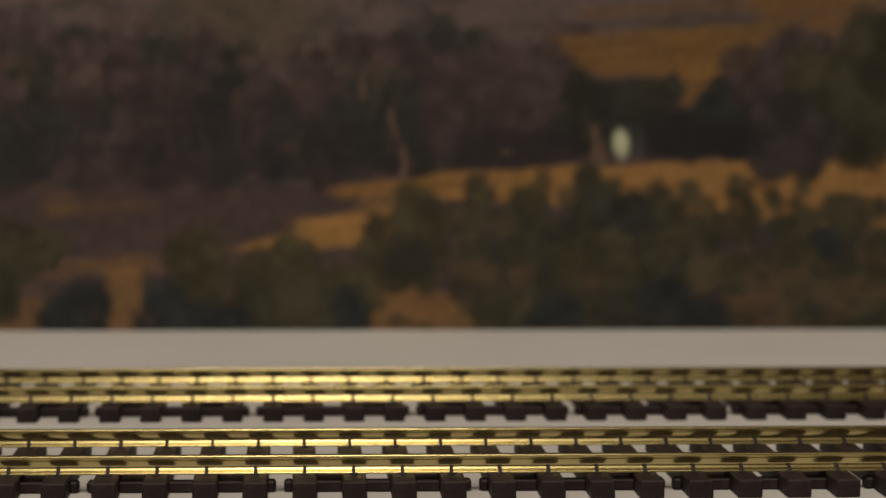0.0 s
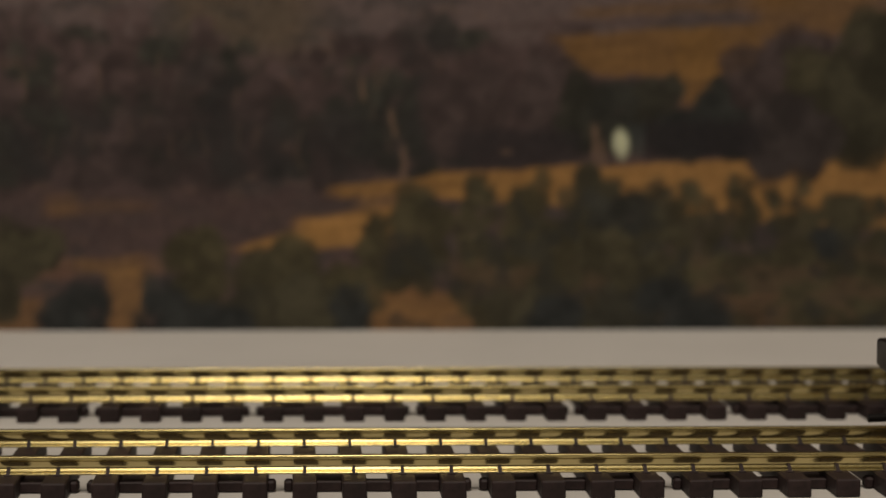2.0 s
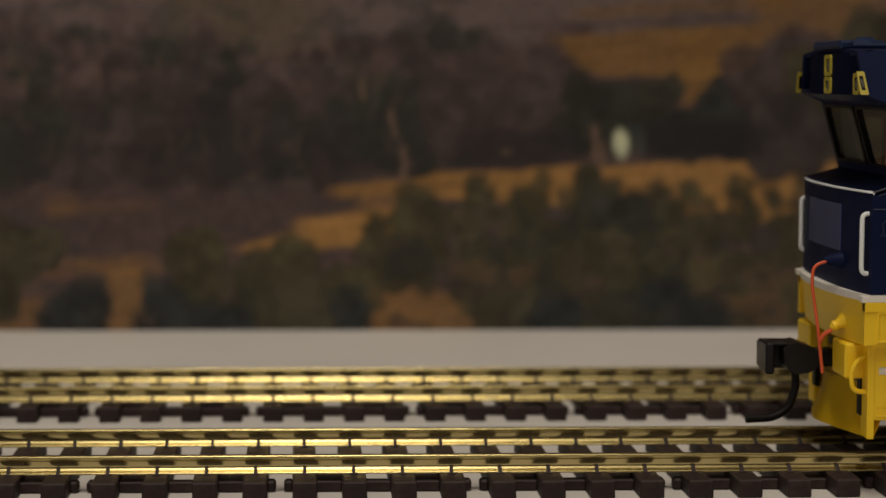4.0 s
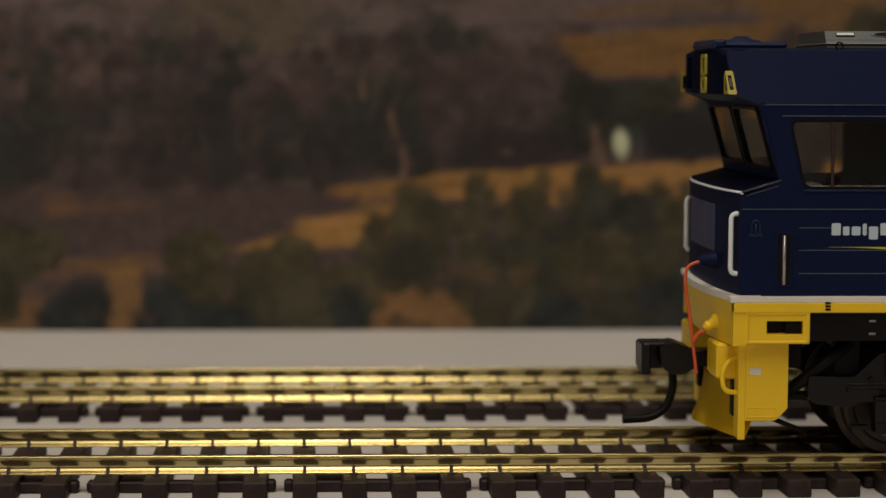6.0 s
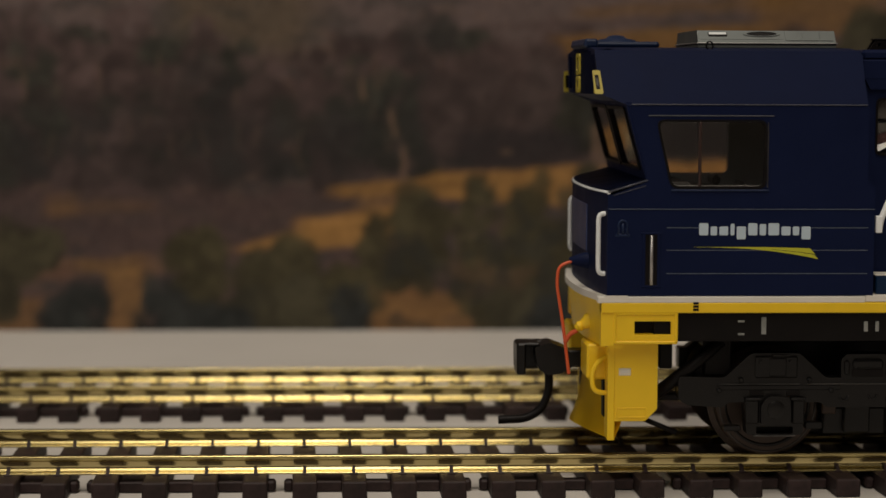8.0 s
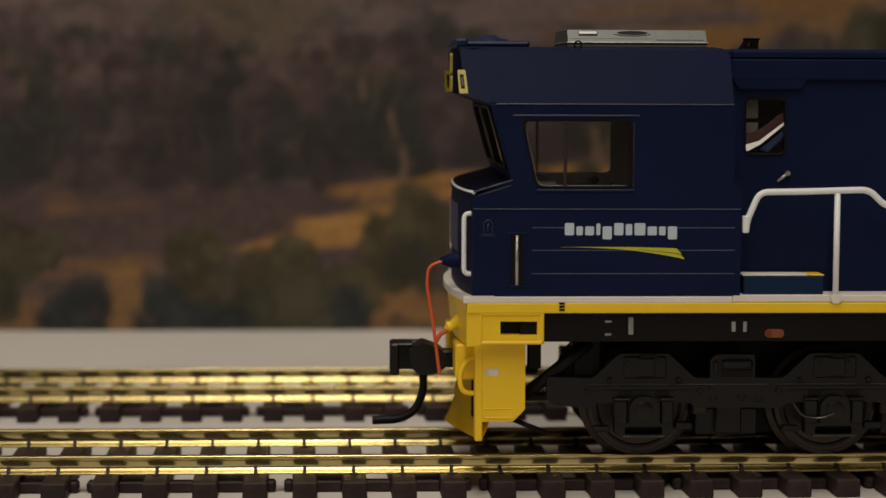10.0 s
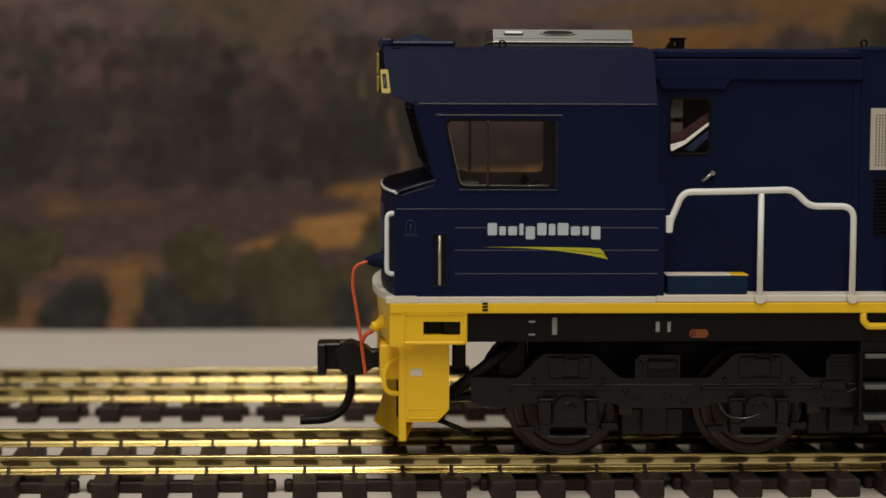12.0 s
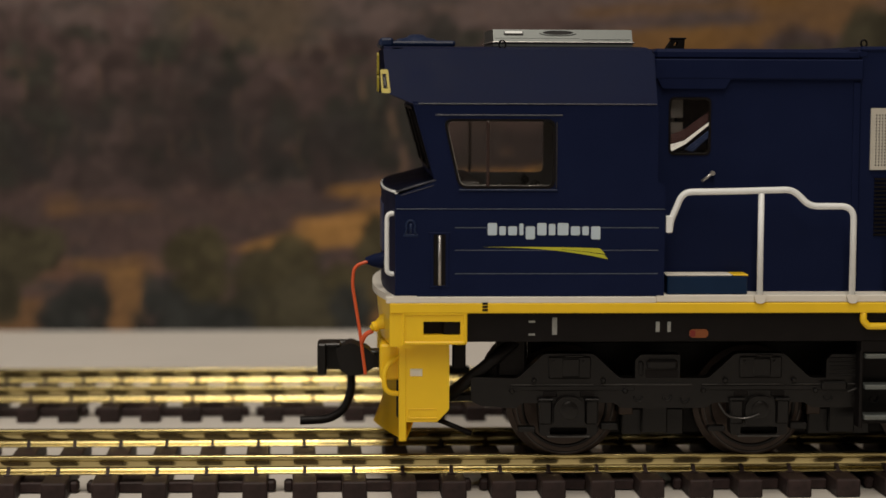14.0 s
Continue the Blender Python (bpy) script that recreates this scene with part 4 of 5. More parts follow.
def walkway():
    def side(s):
        y_in, y_out = sorted((s * (HOOD - 1), s * SIDE))
        part("walkway", blocks((CAB_END, TAIL - 4, y_in, y_out, 18.45, 19.25), bevel=0.08), M["cream"], loco, "pale grey walkway")
        ya, yb = sorted((s * (SIDE - 1.4), s * (SIDE + 0.08)))
        part("white_sill", blocks((9.6, CAB_END, ya, yb, 18.35, 19.1), bevel=0.1), M["cream"], loco)
        yc, yd = sorted((s * (SIDE - 1.2), s * (SIDE + 0.12)))
        part("yellow_sill", blocks((10.0, TAIL - 4, yc, yd, 17.25, 18.4), bevel=0.1), M["yellow"], loco, "yellow sill stripe")
        ye, yf = sorted((s * (SIDE - 2.6), s * (SIDE - 0.7)))
        under = part("underframe", blocks((16, TAIL - 10, ye, yf, 13.95, 17.3), bevel=0.12), M["black"], loco, "black underframe beam")
        y = s * (SIDE - 0.72)
        for x0, x1, z0, z1 in ((25.45, 26.2, 16.1, 16.35), (25.45, 26.2, 14.65, 14.9), (28.1, 28.65, 14.75, 16.7), (39.7, 40.15, 15.05, 16.2), (41.0, 41.4, 15.05, 16.2)):
            part("label_plate", blocks((x0, x1, y - 0.08, y + 0.08, z0, z1), bevel=0.04), M["decal_grey"], under, "small grey stencil mark")
        bm = bmesh.new()
        plate(bm, rounded(43.45, 45.6, 14.4, 15.35, 0.42), (), lambda a, b, d: (a, s * d, b), SIDE - 0.55, SIDE - 0.8)
        part("reflector", bm, M["orange"], under, "amber oval reflector")
        part("red_lens", blocks((43.55, 44.15, *sorted((s * (SIDE - 0.62), s * (SIDE - 0.5))), 14.5, 15.25), bevel=0.05), M["tail_red"], under)
        for k in range(3):
            part("stencil_bar", blocks((20.25, 20.85, s * (SIDE + 0.14) - 0.03, s * (SIDE + 0.14) + 0.03, 17.5 + 0.36 * k, 17.75 + 0.36 * k), bevel=0), M["black"], loco)
        # tool box on the walkway with a pale lid
        yg, yh = sorted((s * (HOOD + 0.3), s * (SIDE - 0.5)))
        bx = part("walkway_box", blocks((40.9, 49.9, yg, yh, 19.25, 21.35), bevel=0.12), M["locker"], loco, "blue walkway locker")
        part("locker_lid", blocks((40.8, 48.2, yg, yh, 21.35, 21.5), bevel=0.06), M["cream"], bx)
        part("locker_lid_end", blocks((48.25, 50.0, yg, yh, 21.35, 21.5), bevel=0.06), M["yellow"], bx)
        # white handrail
        y = s * (SIDE - 0.1)
        bm = bmesh.new()
        bend = lambda pts, r: smooth_path(pts, r, 6)
        tube(bm, bend([(41.0, y, 26.4), (41.15, y, 27.6), (42.45, y, 30.7), (48.0, y, 30.8)], 1.0)[:-1]
             + bend([(48.0, y, 30.8), (54.75, y, 31.0), (56.6, y, 29.15), (58.5, y, 29.15)], 0.95)[:-1]
             + bend([(58.5, y, 29.15), (61.6, y, 29.15), (61.6, y, 19.3)], 1.9), 0.36, 10)
        rail = part("handrail", bm, M["white"], loco, "bent white handrail")
        part("rail_bracket", blocks((40.6, 41.3, y - 0.4, y + 0.4, 26.2, 28.1), bevel=0.1), M["white"], rail)
        bm = bmesh.new()
        tube(bm, [(51.2, y, 30.6), (51.2, y, 19.2)], 0.34, 10)
        part("rail_post", bm, M["white"], rail)
        for x in (51.2, 61.6):
            bm = bmesh.new()
            plate(bm, soften([(x - 0.8, 19.3), (x + 0.8, 19.3), (x + 0.42, 18.35), (x - 0.42, 18.35)], 0.2, 2), (), lambda a, b, d: (a, s * d, b), SIDE - 0.2, SIDE + 0.4)
            part("post_foot", bm, M["cream"], rail)
        for x0 in range(66, 240, 22):
            bm = bmesh.new()
            tube(bm, smooth_path([(x0, y, 19.2), (x0, y, 29.0), (x0 + 20, y, 29.0), (x0 + 20, y, 19.2)], 1.5, 4), 0.42, 8)
            part("handrail", bm, M["white"], loco, "bent white handrail")
        # steps with pale treads and a yellow stirrup
        st = part("step_ladder", blocks((62.9, 63.3, s * 14.4 - 1.2, s * 14.4 + 1.2, 4.0, 12.8), (70, 70.4, s * 14.4 - 1.2, s * 14.4 + 1.2, 4.0, 12.8),
                                        (63.2, 70.1, s * 13.4 - 0.2, s * 13.4 + 0.2, 4.2, 13.2), (63.0, 70.3, s * 14.4 - 1.2, s * 14.4 + 1.2, 12.6, 14.2)), M["black"], loco, "black step well")
        for z in (12.0, 8.5, 5.05):
            part("step_tread", blocks((63.4, 70, s * 14.8 - 1.3, s * 14.8 + 1.3, z, z + 0.5), bevel=0.08), M["silver"], st, "pale step tread")
        bm = bmesh.new()
        tube(bm, smooth_path([(63.0, s * 16.2, 17.6), (63.0, s * 16.2, 16.3), (63.6, s * 16.2, 15.7), (70.4, s * 16.2, 15.7), (71, s * 16.2, 16.3), (71, s * 16.2, 17.6)], 0.15), 0.4)
        part("step_stirrup", bm, M["yellow"], loco, "yellow step stirrup")

    both(side)
    part("frame_core", blocks((25, TAIL - 12, -13.5, 13.5, 13.9, 18.4)), M["black"], loco)
    part("fuel_tank", blocks((92, 160, -14.5, 14.5, 3.5, 14), bevel=1.5), M["black"], loco)


def pilot():
    def side(s):
        y = lambda a, b: sorted((s * a, s * b))
        bm = bmesh.new()
        plate(bm, [(10.0, 13.5), (18.5, 14.0), (18.5, 17.4), (10.0, 18.4)], [[(13.75, 14.8), (17.85, 14.8), (17.85, 16.3), (13.75, 16.3)]], lambda a, b, d: (a, s * d, b), SIDE - 0.15, SIDE - 1.5)
        p = part("pilot_side", bm, M["yellow"], loco, "yellow pilot bracket with a dark slot")
        part("bracket_rim", blocks((11.6, 18.6, *y(SIDE - 0.3, SIDE + 0.05), 17.0, 17.35), (18.2, 18.6, *y(SIDE - 0.3, SIDE + 0.05), 13.8, 17.2), (11.6, 18.6, *y(SIDE - 0.3, SIDE + 0.05), 13.75, 14.1), (11.4, 11.7, *y(SIDE - 0.3, SIDE + 0.05), 13.7, 17.3), bevel=0.1), M["yellow"], p)
        part("slot_back", blocks((13.5, 18.1, *y(SIDE - 2.0, SIDE - 1.5), 14.4, 16.3)), M["black"], p)
        # step plate under the bracket
        bm = bmesh.new()
        plate(bm, soften([(11.3, 13.5), (16.75, 13.5), (16.75, 6.1), (15.4, 4.7), (11.3, 4.7)], 0.2, 2), [[(12.35, 9.85), (13.75, 9.85), (13.75, 10.75), (12.35, 10.75)]], lambda a, b, d: (a, s * d, b), 14.2, 12.6)
        plough = part("step_plate", bm, M["yellow"], loco, "yellow step plate with a small opening")
        # added white block imitating the bright table seen through the opening
        part("opening_bright_fill", blocks((12.2, 13.9, *y(13.2, 13.9), 9.7, 10.9)), M["white"], plough)
        part("plate_ridge", blocks((12.2, 15.5, *y(14.1, 14.35), 5.05, 5.25), (12.2, 15.5, *y(14.1, 14.3), 6.1, 6.25), (15.35, 15.5, *y(14.1, 14.3), 5.1, 6.2), (12.1, 12.25, *y(14.1, 14.3), 5.1, 6.2), bevel=0.06), M["yellow"], plough)
        part("plate_leading_edge", blocks((11.1, 11.95, *y(11.4, 14.28), 2.5, 13.4), bevel=0.12), M["yellow"], plough)
        # solid black block in place of the dark gap beside the plate
        part("gap_dark_block", blocks((10.9, 11.6, *y(10.2, 11.8), 4.8, 10.9)), M["black"], plough)
        bm = bmesh.new()
        tube(bm, smooth_path([(11.8, s * 13.0, 12.3), (9.9, s * 13.2, 11.2), (9.4, s * 13.2, 9.8), (9.6, s * 13.2, 7.9), (11.6, s * 13.0, 7.7)], 0.9), 0.3)
        part("coupling_lever", bm, M["yellow"], plough, smooth_angle=60)
        part("hanger", blocks((17.2, 18.7, *y(11.0, 12.4), 10.4, 13.9), (16.6, 20.5, *y(9.5, 11.5), 6.6, 7.4), bevel=0.15), M["black"], loco)
        # front face blocks
        part("buffer_step", blocks((9.0, 11.6, *y(6.0, 12.0), 9.1, 13.2), bevel=0.25), M["yellow"], loco)

    both(side)
    bm = bmesh.new()
    front = [(10.35 - 1.6 * (1 - abs(k / 6) ** 2.5), 16.2 * k / 6) for k in range(-6, 7)]
    plate(bm, front + [(12, 16.2), (12, -16.2)], (), lambda a, b, d: (a + (18.4 - d) * 0.10, b, d), 13.3, 18.42)
    part("pilot_front", bm, M["yellow"], loco, "yellow curved pilot front", smooth_angle=40)
    # vee shaped plough blade
    bm = bmesh.new()
    rows = []
    for z, f in ((2.5, 0.0), (3.7, 0.5), (5.4, 1.1), (8.2, 1.5)):
        rows.append([bm.verts.new((8.4 + f + 3.5 * (abs(k) / 6) ** 1.3, 14.0 * k / 6, z if k else z)) for k in range(-6, 7)])
    for a, b in zip(rows, rows[1:]):
        for k in range(12):
            bm.faces.new((a[k], a[k + 1], b[k + 1], b[k]))
    bmesh.ops.solidify(bm, geom=bm.faces[:], thickness=-0.5)
    bmesh.ops.recalc_face_normals(bm, faces=bm.faces[:])
    part("plough_blade", bm, M["yellow"], loco, "yellow plough blade close above the rails", smooth_angle=40)
    # hose taps on the pilot
    for y in (-9.0,):
        bm = bmesh.new()
        lathe(bm, [(0, 0.3), (0.35, 0.5), (0.4, 0.6), (0.75, 0.6), (0.8, 0.5), (1.5, 0.8), (1.6, 0.95), (2.6, 1.0)], (8.0, y, 0), "x", 14)
        bmesh.ops.rotate(bm, cent=(8.0, y, 0), matrix=Matrix.Rotation(radians(-28), 3, "Y"), verts=bm.verts[:])
        bmesh.ops.translate(bm, vec=(0, 0, 14.6), verts=bm.verts[:])
        part("hose_tap", bm, M["yellow"], loco, smooth_angle=60)
        bm = bmesh.new()
        tube(bm, smooth_path([(8.2, y, 14.35), (7.4, y + 0.3, 13.95), (6.95, y + 0.7, 13.0)], 0.5), 0.27, 8)
        part("hose_end", bm, M["red"], loco, "short red hose at the tap", smooth_angle=60)
    # coupler, air hose and jumper cable
    bm = bmesh.new()
    plate(bm, soften([(4.4, 11.5), (6.2, 12.1), (8.1, 11.4), (9.1, 10.5), (8.9, 9.2), (7.6, 8.4), (6.0, 8.2), (4.9, 8.9), (4.6, 10.2)], 0.25, 2), (), lambda a, b, d: (a, d, b), -2.6, 2.0)
    box(bm, 2.25, 3.35, -3.0, 1.2, 8.3, 12.05, 0.2)
    box(bm, 3.1, 5.0, -2.6, 0.8, 11.6, 12.05, 0.15)
    box(bm, 2.3, 6.2, 0.6, 2.8, 8.5, 11.9, 0.3)
    box(bm, 7.8, 11, -1.4, 1.4, 9.0, 11.0, 0.2)
    bmesh.ops.translate(bm, vec=(-0.45, 0, 0), verts=bm.verts[:])
    part("coupler", bm, M["grime"], loco, "black knuckle coupler")
    bm = bmesh.new()
    tube(bm, smooth_path([(6.2, -1.2, 8.6), (6.3, -1.4, 6.4), (5.4, -1.6, 4.0), (3.5, -1.8, 2.9), (0.2, -2.0, 2.8)], 2.0, 6), 0.5, 10)
    bmesh.ops.translate(bm, vec=(-0.45, 0, 0), verts=bm.verts[:])
    part("coupler_trip_pin", bm, M["black"], loco, "curved black trip pin", smooth_angle=60)
    bm = bmesh.new()
    tube(bm, smooth_path([(9.4, -7.5, 22.6), (7.9, -7.7, 22.3), (6.1, -8.0, 21.7), (5.9, -8.2, 19.6), (6.7, -8.2, 14.6), (7.4, -8.0, 9.2)], 0.8, 5), 0.2, 8)
    part("jumper_cable", bm, M["red"], loco, "thin red jumper cable", smooth_angle=60)
    bm = bmesh.new()
    lathe(bm, [(0, 0.35), (1.0, 0.75), (2.0, 1.0), (2.4, 1.0)], (7.4, -7.5, 22.3), "x", 14)
    part("jumper_socket", bm, M["navy"], loco, smooth_angle=50)


def bogie(x_list, flip):
    """One three-axle bogie: side frames with humps over the axles, axle boxes, brake gear."""
    root = new("bogie")
    root.parent = loco
    tagged(root, "black three-axle bogie")
    mid = x_list[1]

    def side(s):
        y0, y1 = s * 11.6, s * 13.6
        top = []
        for a in x_list:
            top += [(a - 5.8, 9.5), (a - 2.8, 12.3), (a + 2.8, 12.3), (a + 5.8, 9.5)]
        lead = 11.0 if s < 0 else 6.8
        outline = [(x_list[0] - lead, 9.7)] + top + [(x_list[2] + 11.0, 9.7), (x_list[2] + 11.0, 6.9), (x_list[2] + 7, 6.2)]
        for a in reversed(x_list):
            outline += [(a + 5.9, 6.1), (a + 5.3, 6.7), (a - 5.3, 6.7), (a - 5.9, 6.1)]
        outline += [(x_list[0] - lead + 1.0, 6.4), (x_list[0] - lead, 7.0)]
        bm = bmesh.new()
        plate(bm, soften(outline, 0.4, 2), (), lambda a, b, d: (a, d, b), y0, y1)
        f = part("side_frame", bm, M["grime"], root)
        ya, yb = sorted((s * 13.3, s * 13.8))
        for k, a in enumerate(x_list):
            # the pale line along the rib is its edge highlight, put in as colour
            part("frame_rib", blocks((a - 6.6, a + 2.8, ya, yb, 8.72, 8.86), (a + 3.6, a + (14.0 if k < 2 else 8), ya, yb, 8.72, 8.86), bevel=0.05), M["worn_glint_edge"], root)
            part("rib_shade", blocks((a - 6.6, a + 7.5, *sorted((s * 13.4, s * 13.75)), 8.1, 8.7), bevel=0.1), M["grime"], root)
        for a in x_list:
            bm = bmesh.new()
            plate(bm, soften([(a - 3.5, 7.3), (a + 3.5, 7.3), (a + 3.2, 3.0), (a - 3.2, 3.0)], 0.3, 2), [soften([(a - 2.1, 3.95), (a + 2.1, 3.95), (a + 2.1, 3.1), (a - 2.1, 3.1)], 0.2, 2)],
                  lambda p, q, d: (p, d, q), s * 11.8, s * 13.8)
            # coil spring seats either side, then the box with its rounded shoulders
            plate(bm, soften([(a - 1.7, 4.2), (a + 1.7, 4.2), (a + 1.7, 6.6), (a + 0.9, 7.5), (a - 0.9, 7.5), (a - 1.7, 6.6)], 0.5, 3), (), lambda p, q, d: (p, d, q), s * 13.7, s * 14.5)
            for k in (-2.6, 2.6):
                box(bm, a + k - 0.75, a + k + 0.75, *sorted((s * 13.5, s * 14.25)), 4.3, 7.1, 0.2)
                box(bm, a + k - 0.9, a + k + 0.9, *sorted((s * 13.5, s * 14.4)), 7.0, 7.3, 0.1)
            box(bm, a - 2.3, a + 2.5, *sorted((s * 13.5, s * 13.95)), 9.5, 12.0, 0.15)
            box(bm, a - 0.8, a + 1.2, *sorted((s * 13.8, s * 14.1)), 9.7, 11.8, 0.12)
            part("axle_box", bm, M["grime"], root)
            part("spring_recess", blocks((a - 2.9, a - 1.3, *sorted((s * 13.5, s * 13.68)), 7.4, 8.05), (a + 1.3, a + 2.9, *sorted((s * 13.5, s * 13.68)), 7.4, 8.05), bevel=0.1), M["black"], root)
            # added black block that stands in for the darkness inside the pedestal slot
            part("slot_dark_block", blocks((a - 2.3, a + 2.3, *sorted((s * 11.5, s * 12.2)), 3.05, 4.1), bevel=0.05), M["black"], root)
            # paler strips painted in for the small highlights on bar and hump edges
            part("tie_bar", blocks((a - 2.4, a + 2.4, *sorted((s * 12.4, s * 13.95)), 2.8, 2.98), bevel=0.04), M["worn_glint_edge"], root)
            part("hump_edge", blocks((a - 0.4, a + 1.6, *sorted((s * 13.3, s * 14.02)), 12.0, 12.1), bevel=0.03), M["worn_glint_edge"], root)
            # brake hangers beside the tread
            part("brake_hanger", blocks((a - 5.6, a - 3.6, *sorted((s * 11.2, s * 12.6)), 3.2, 3.8), (a + 3.8, a + 5.8, *sorted((s * 11.2, s * 12.6)), 3.4, 4.2), bevel=0.12), M["grime"], root)
            bm = bmesh.new()
            lathe(bm, [(-0.35, 1.05), (0.0, 1.0), (0.08, 0.8), (0.1, 0.4)] if s > 0 else [(0.35, 1.05), (0.0, 1.0), (-0.08, 0.8), (-0.1, 0.4)], (a, s * 14.6, 6.0), "y", 20)
            part("axle_cap", bm, M["grime"], root, smooth_angle=40)
        for a in x_list:
            for k, z in ((-6.4, 8.1), (6.4, 8.1), (-3.9, 9.3), (3.9, 9.3), (-1.7, 11.4), (1.7, 11.4)):
                bm = bmesh.new()
                lathe(bm, [(s * 13.4, 0.3), (s * 14.0, 0.3), (s * 14.1, 0.2)] if abs(k) > 3 else [(s * 13.5, 0.22), (s * 14.15, 0.2)], (a + k, 0, z), "y", 6)
                part("bolt", bm, M["grime"], root)
        for k, a in enumerate(x_list[:2]):
            m = a + 10.8
            c0, c1 = (a + 7.5, a + 12.6) if k == 0 else (a + 7.6, a + 11.6)
            bm = bmesh.new()
            plate(bm, soften([(c0, 9.4), (c1, 9.4), (c1, 12.2), (c0 + 0.6, 12.2), (c0, 11.6)], 0.2, 2), (), lambda p, q, d: (p, d, q), s * 11.4, s * 13.8)
            if k == 0:
                box(bm, c0 + 1.3, c1 - 0.3, *sorted((s * 13.6, s * 14.3)), 10.5, 11.7, 0.3)
                box(bm, c0 + 0.4, c0 + 0.9, *sorted((s * 13.6, s * 14.2)), 9.8, 11.5, 0.15)
            else:
                for q in range(5):
                    box(bm, c0 + 0.3, c1 - 0.2, *sorted((s * 13.6, s * 13.95)), 9.75 + 0.46 * q, 10.0 + 0.46 * q, 0.06)
            part("brake_cylinder", bm, M["grime"], root)
            if k == 0:
                part("cylinder_recess", blocks((c0 + 1.2, c1 - 0.2, *sorted((s * 13.7, s * 13.9)), 9.6, 10.5), bevel=0.05), M["black"], root)
            else:
                part("valve_block", blocks((a + 7.0, a + 9.9, *sorted((s * 13.5, s * 14.4)), 8.1, 9.15), bevel=0.2), M["grime"], root)
                bm = bmesh.new()
                tube(bm, [(a + 10.0, s * 14.2, 8.0), (a + 12.3, s * 14.3, 8.9)], 0.1, 6)
                part("pull_rod", bm, M["steel_dark"], root)
            for dx, z in ((7.9, 7.3), (11.2, 7.4), (13.2, 7.1)):
                bm = bmesh.new()
                tube(bm, [(a + dx + 0.45 * math.cos(t), s * 13.7, z + 0.4 * math.sin(t)) for t in np.linspace(math.pi * 0.9, math.pi * 2.1, 9)], 0.12, 6)
                part("frame_hook", bm, M["grime"], root)
            bm = bmesh.new()
            tube(bm, smooth_path([(a - 4.6, s * 13.6, 6.6), (a - 3.8, s * 14.5, 5.2), (a - 1.6, s * 14.7, 5.0), (a - 0.2, s * 14.9, 5.6)], 0.8), 0.12, 6)
            part("brake_pipe", bm, M["steel_dark"], root, smooth_angle=60) if a == x_list[1] else bm.free()
            part("brake_block", blocks((a + 6.0, a + 7.7, s * 9.6 - 1.5, s * 9.6 + 1.5, 4.9, 6.1), bevel=0.15), M["wheel"], root, "brown brake block")
            part("gear_case", blocks((m - 4.2, m + 3.0, s * 8.6 - 1, s * 8.6 + 1, 2.3, 5.4), (m - 2.0, m + 1.0, s * 9.5 - 1, s * 9.5 + 1, 2.6, 7.0), bevel=0.15), M["grime"], root)
        bm = bmesh.new()
        a = x_list[0]
        tube(bm, [(a - 6.0, s * 12.4, 13.6), (a - 9.5, s * 12.6, 10.6), (a - 13.4, s * 12.0, 7.4)], 0.75, 8)
        box(bm, a - 8.0, a - 4.6, *sorted((s * 9.0, s * 12.2)), 9.4, 13.9, 0.3)
        tube(bm, [(a - 15.0, s * 11.0, 4.6), (a - 10.8, s * 11.5, 2.9)], 0.3, 8)
        plate(bm, soften([(a - 9.6, 9.0), (a - 9.2, 11.4), (a - 7.6, 13.4), (a - 4.6, 13.9), (a - 4.6, 7.6), (a - 8.4, 7.6)], 0.8, 4), (), lambda p, q, d: (p, d, q), s * 9.0, s * 11.8)
        part("brake_rigging", bm, M["black"], root) if s < 0 else bm.free()

    both(side)
    part("bogie_bolster", blocks((x_list[0] - 4, x_list[2] + 4, -6.6, 6.6, 1.7, 13.0), bevel=0.4), M["black"], root)
    if flip:
        root.matrix_basis = Matrix.Translation((flip * UNIT, 0, 0)) @ Matrix.Rotation(math.pi, 4, "Z")
    return root


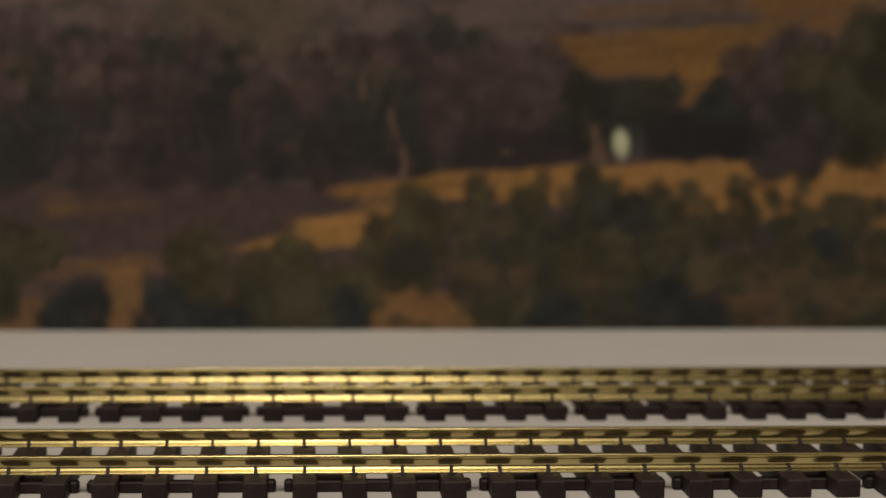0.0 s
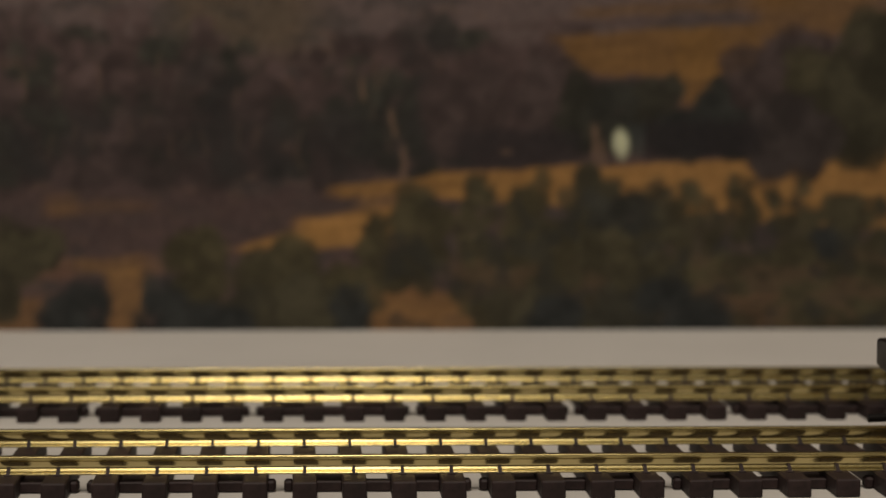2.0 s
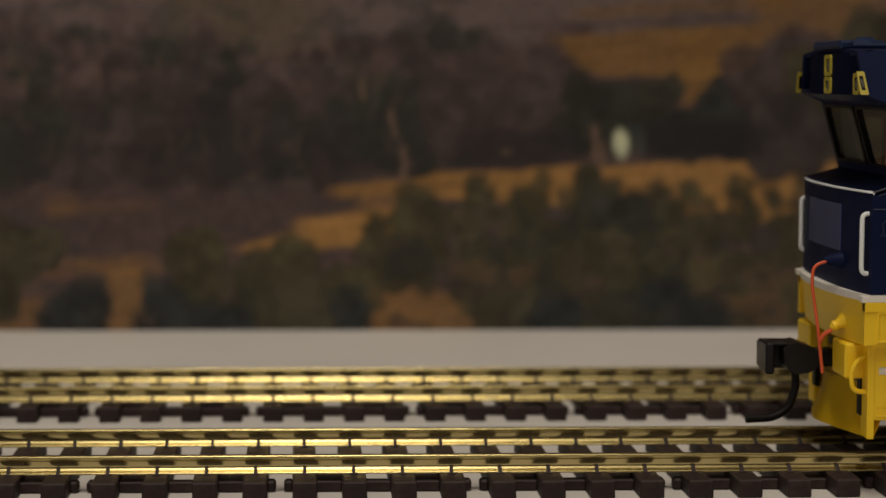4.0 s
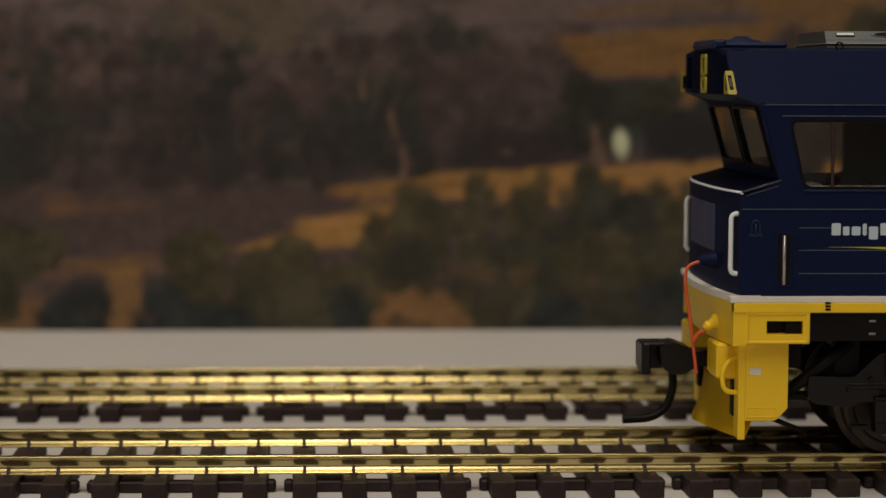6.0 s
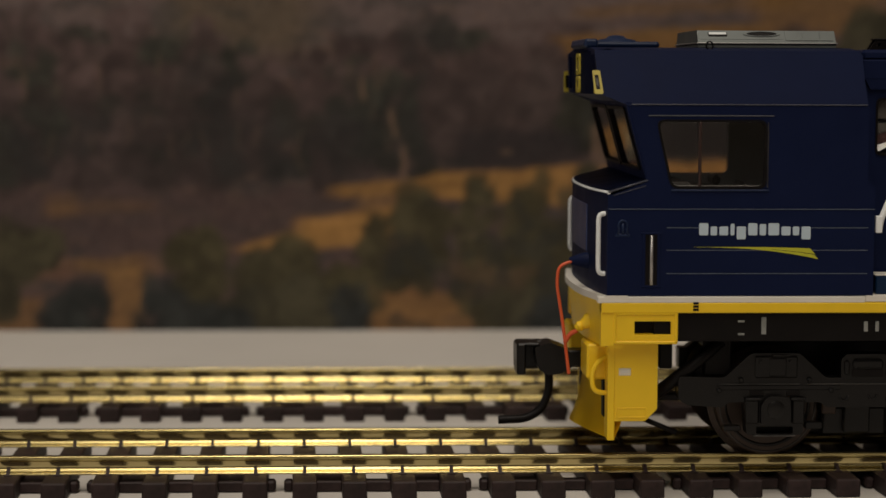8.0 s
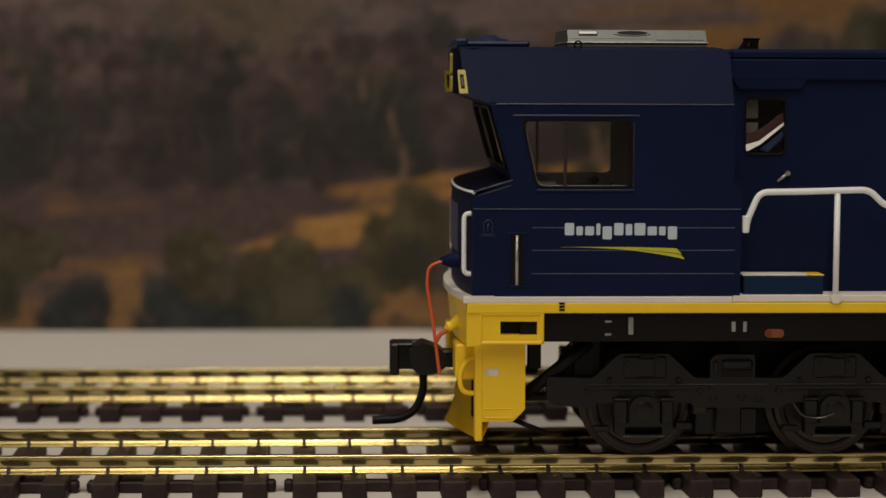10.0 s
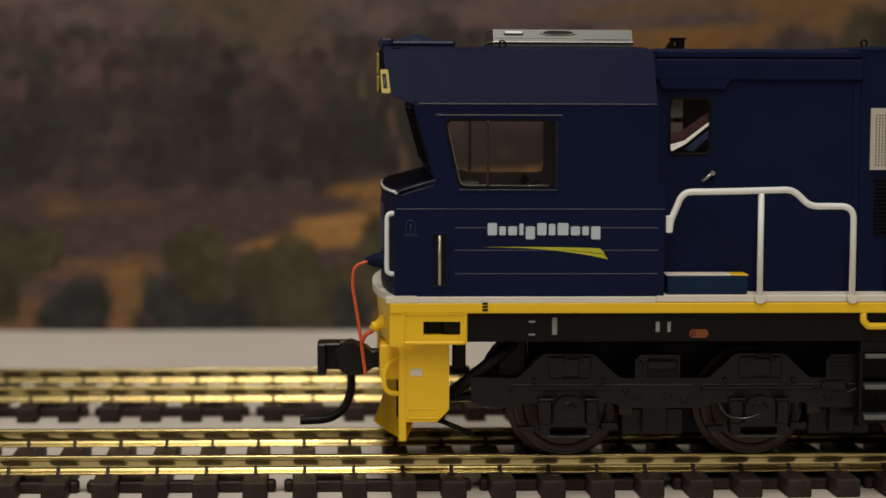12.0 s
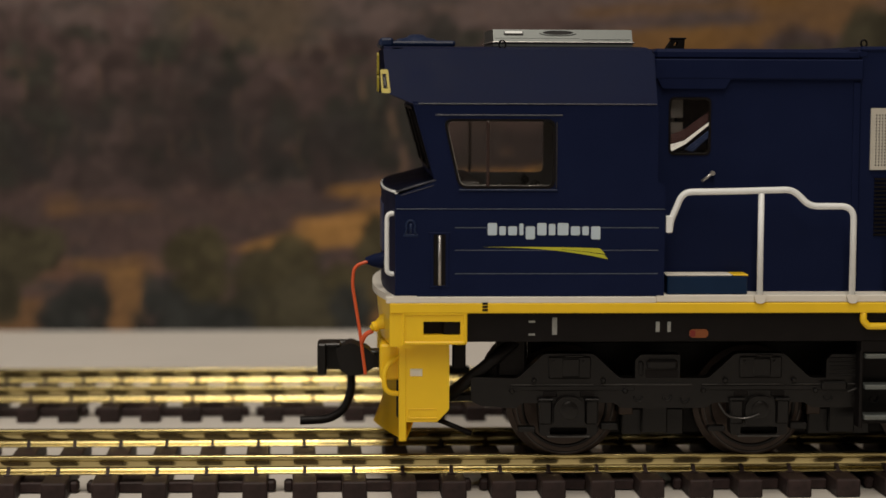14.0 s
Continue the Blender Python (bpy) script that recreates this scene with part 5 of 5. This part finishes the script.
def wheelset(x):
    """Axle with two flanged wheels; it turns about its own middle."""
    R = 5.9
    bm = bmesh.new()
    lathe(bm, [(-11, 0.9), (11, 0.9)], (0, 0, 0), "y", 16)
    ws = part("wheelset", bm, M["wheel"], loco)
    for s in (-1, 1):
        bm = bmesh.new()
        lathe(bm, [(s * (9.75 + d), r) for d, r in ((-0.6, 1.0), (-0.6, 3.0), (-0.45, 4.5), (-0.15, 4.8), (-0.15, 5.2), (-2.6, 5.2), (-2.6, 1.0))], (0, 0, 0), "y", 48)
        part("wheel", bm, M["grime"], ws, "black wheel disc", smooth_angle=35)
        # tyre: rim face, tread and the flange inboard
        bm = bmesh.new()
        lathe(bm, [(s * (9.75 + d), r) for d, r in ((-0.3, 4.95), (-0.02, 5.0), (0.0, 5.7), (-0.15, R), (-1.9, R + 0.05), (-2.15, R + 0.7), (-2.5, R + 0.72), (-2.7, R - 0.4), (-2.65, 5.0))], (0, 0, 0), "y", 56)
        part("tyre", bm, M["wheel"], ws, "dark browned flanged tyre", smooth_angle=35)
        bm = bmesh.new()
        tube(bm, [(5.55 * math.cos(a), s * 9.76, 5.55 * math.sin(a)) for a in np.linspace(0, 2 * math.pi, 57)], 0.09, 5, False)
        part("rim_edge", bm, M["steel_dark"], ws, smooth_angle=60)
        bm = bmesh.new()
        lathe(bm, [(s * 9.1, 1.6), (s * 9.6, 1.5), (s * 9.75, 0.8)], (0, 0, 0), "y", 20)
        for k in range(4):
            a = math.pi / 4 + k * math.pi / 2
            lathe(bm, [(s * 9.05, 0.42), (s * 9.35, 0.4)], (3.3 * math.cos(a), 0, 3.3 * math.sin(a)), "y", 10)
        part("wheel_hub", bm, M["grime"], ws)
    ws.location = (x * UNIT, 0, R * UNIT)
    return ws


cab()
roof_gear()
hood()
walkway()
pilot()
bogie(AXLES, 0)
REAR = 272.0
bogie(AXLES, REAR)
wheels = [wheelset(x) for x in (*AXLES, *(REAR - a for a in AXLES))]

# seconds and how far, in millimetres, the locomotive still has to go
RUN = [(0, 83.5), (3.0, 61.1), (5.5, 42.47), (8.0, 23.73), (10.3, 6.36), (10.5, 4.84), (10.8, 2.66), (11.0, 1.555), (11.25, 0.69), (11.5, 0.2), (11.75, 0.03), (12.0, 0.0), (14.0, 0.0)]


def motions():
    ts = [0.25 * k for k in range(42)] + [t for t, _ in RUN if t > 10.25]
    gone = [float(np.interp(t, [r[0] for r in RUN], [r[1] for r in RUN])) for t in ts]
    walk(loco, [(t, pose((STOP + d) * MM, 0, RAIL_TOP * MM)) for t, d in zip(ts, gone)])
    for w in wheels:
        x = w.location.x
        walk(w, [(t, pose(x, 0, 5.9 * UNIT, 0, math.degrees(d / 5.962), 0)) for t, d in zip(ts, gone)])


motions()
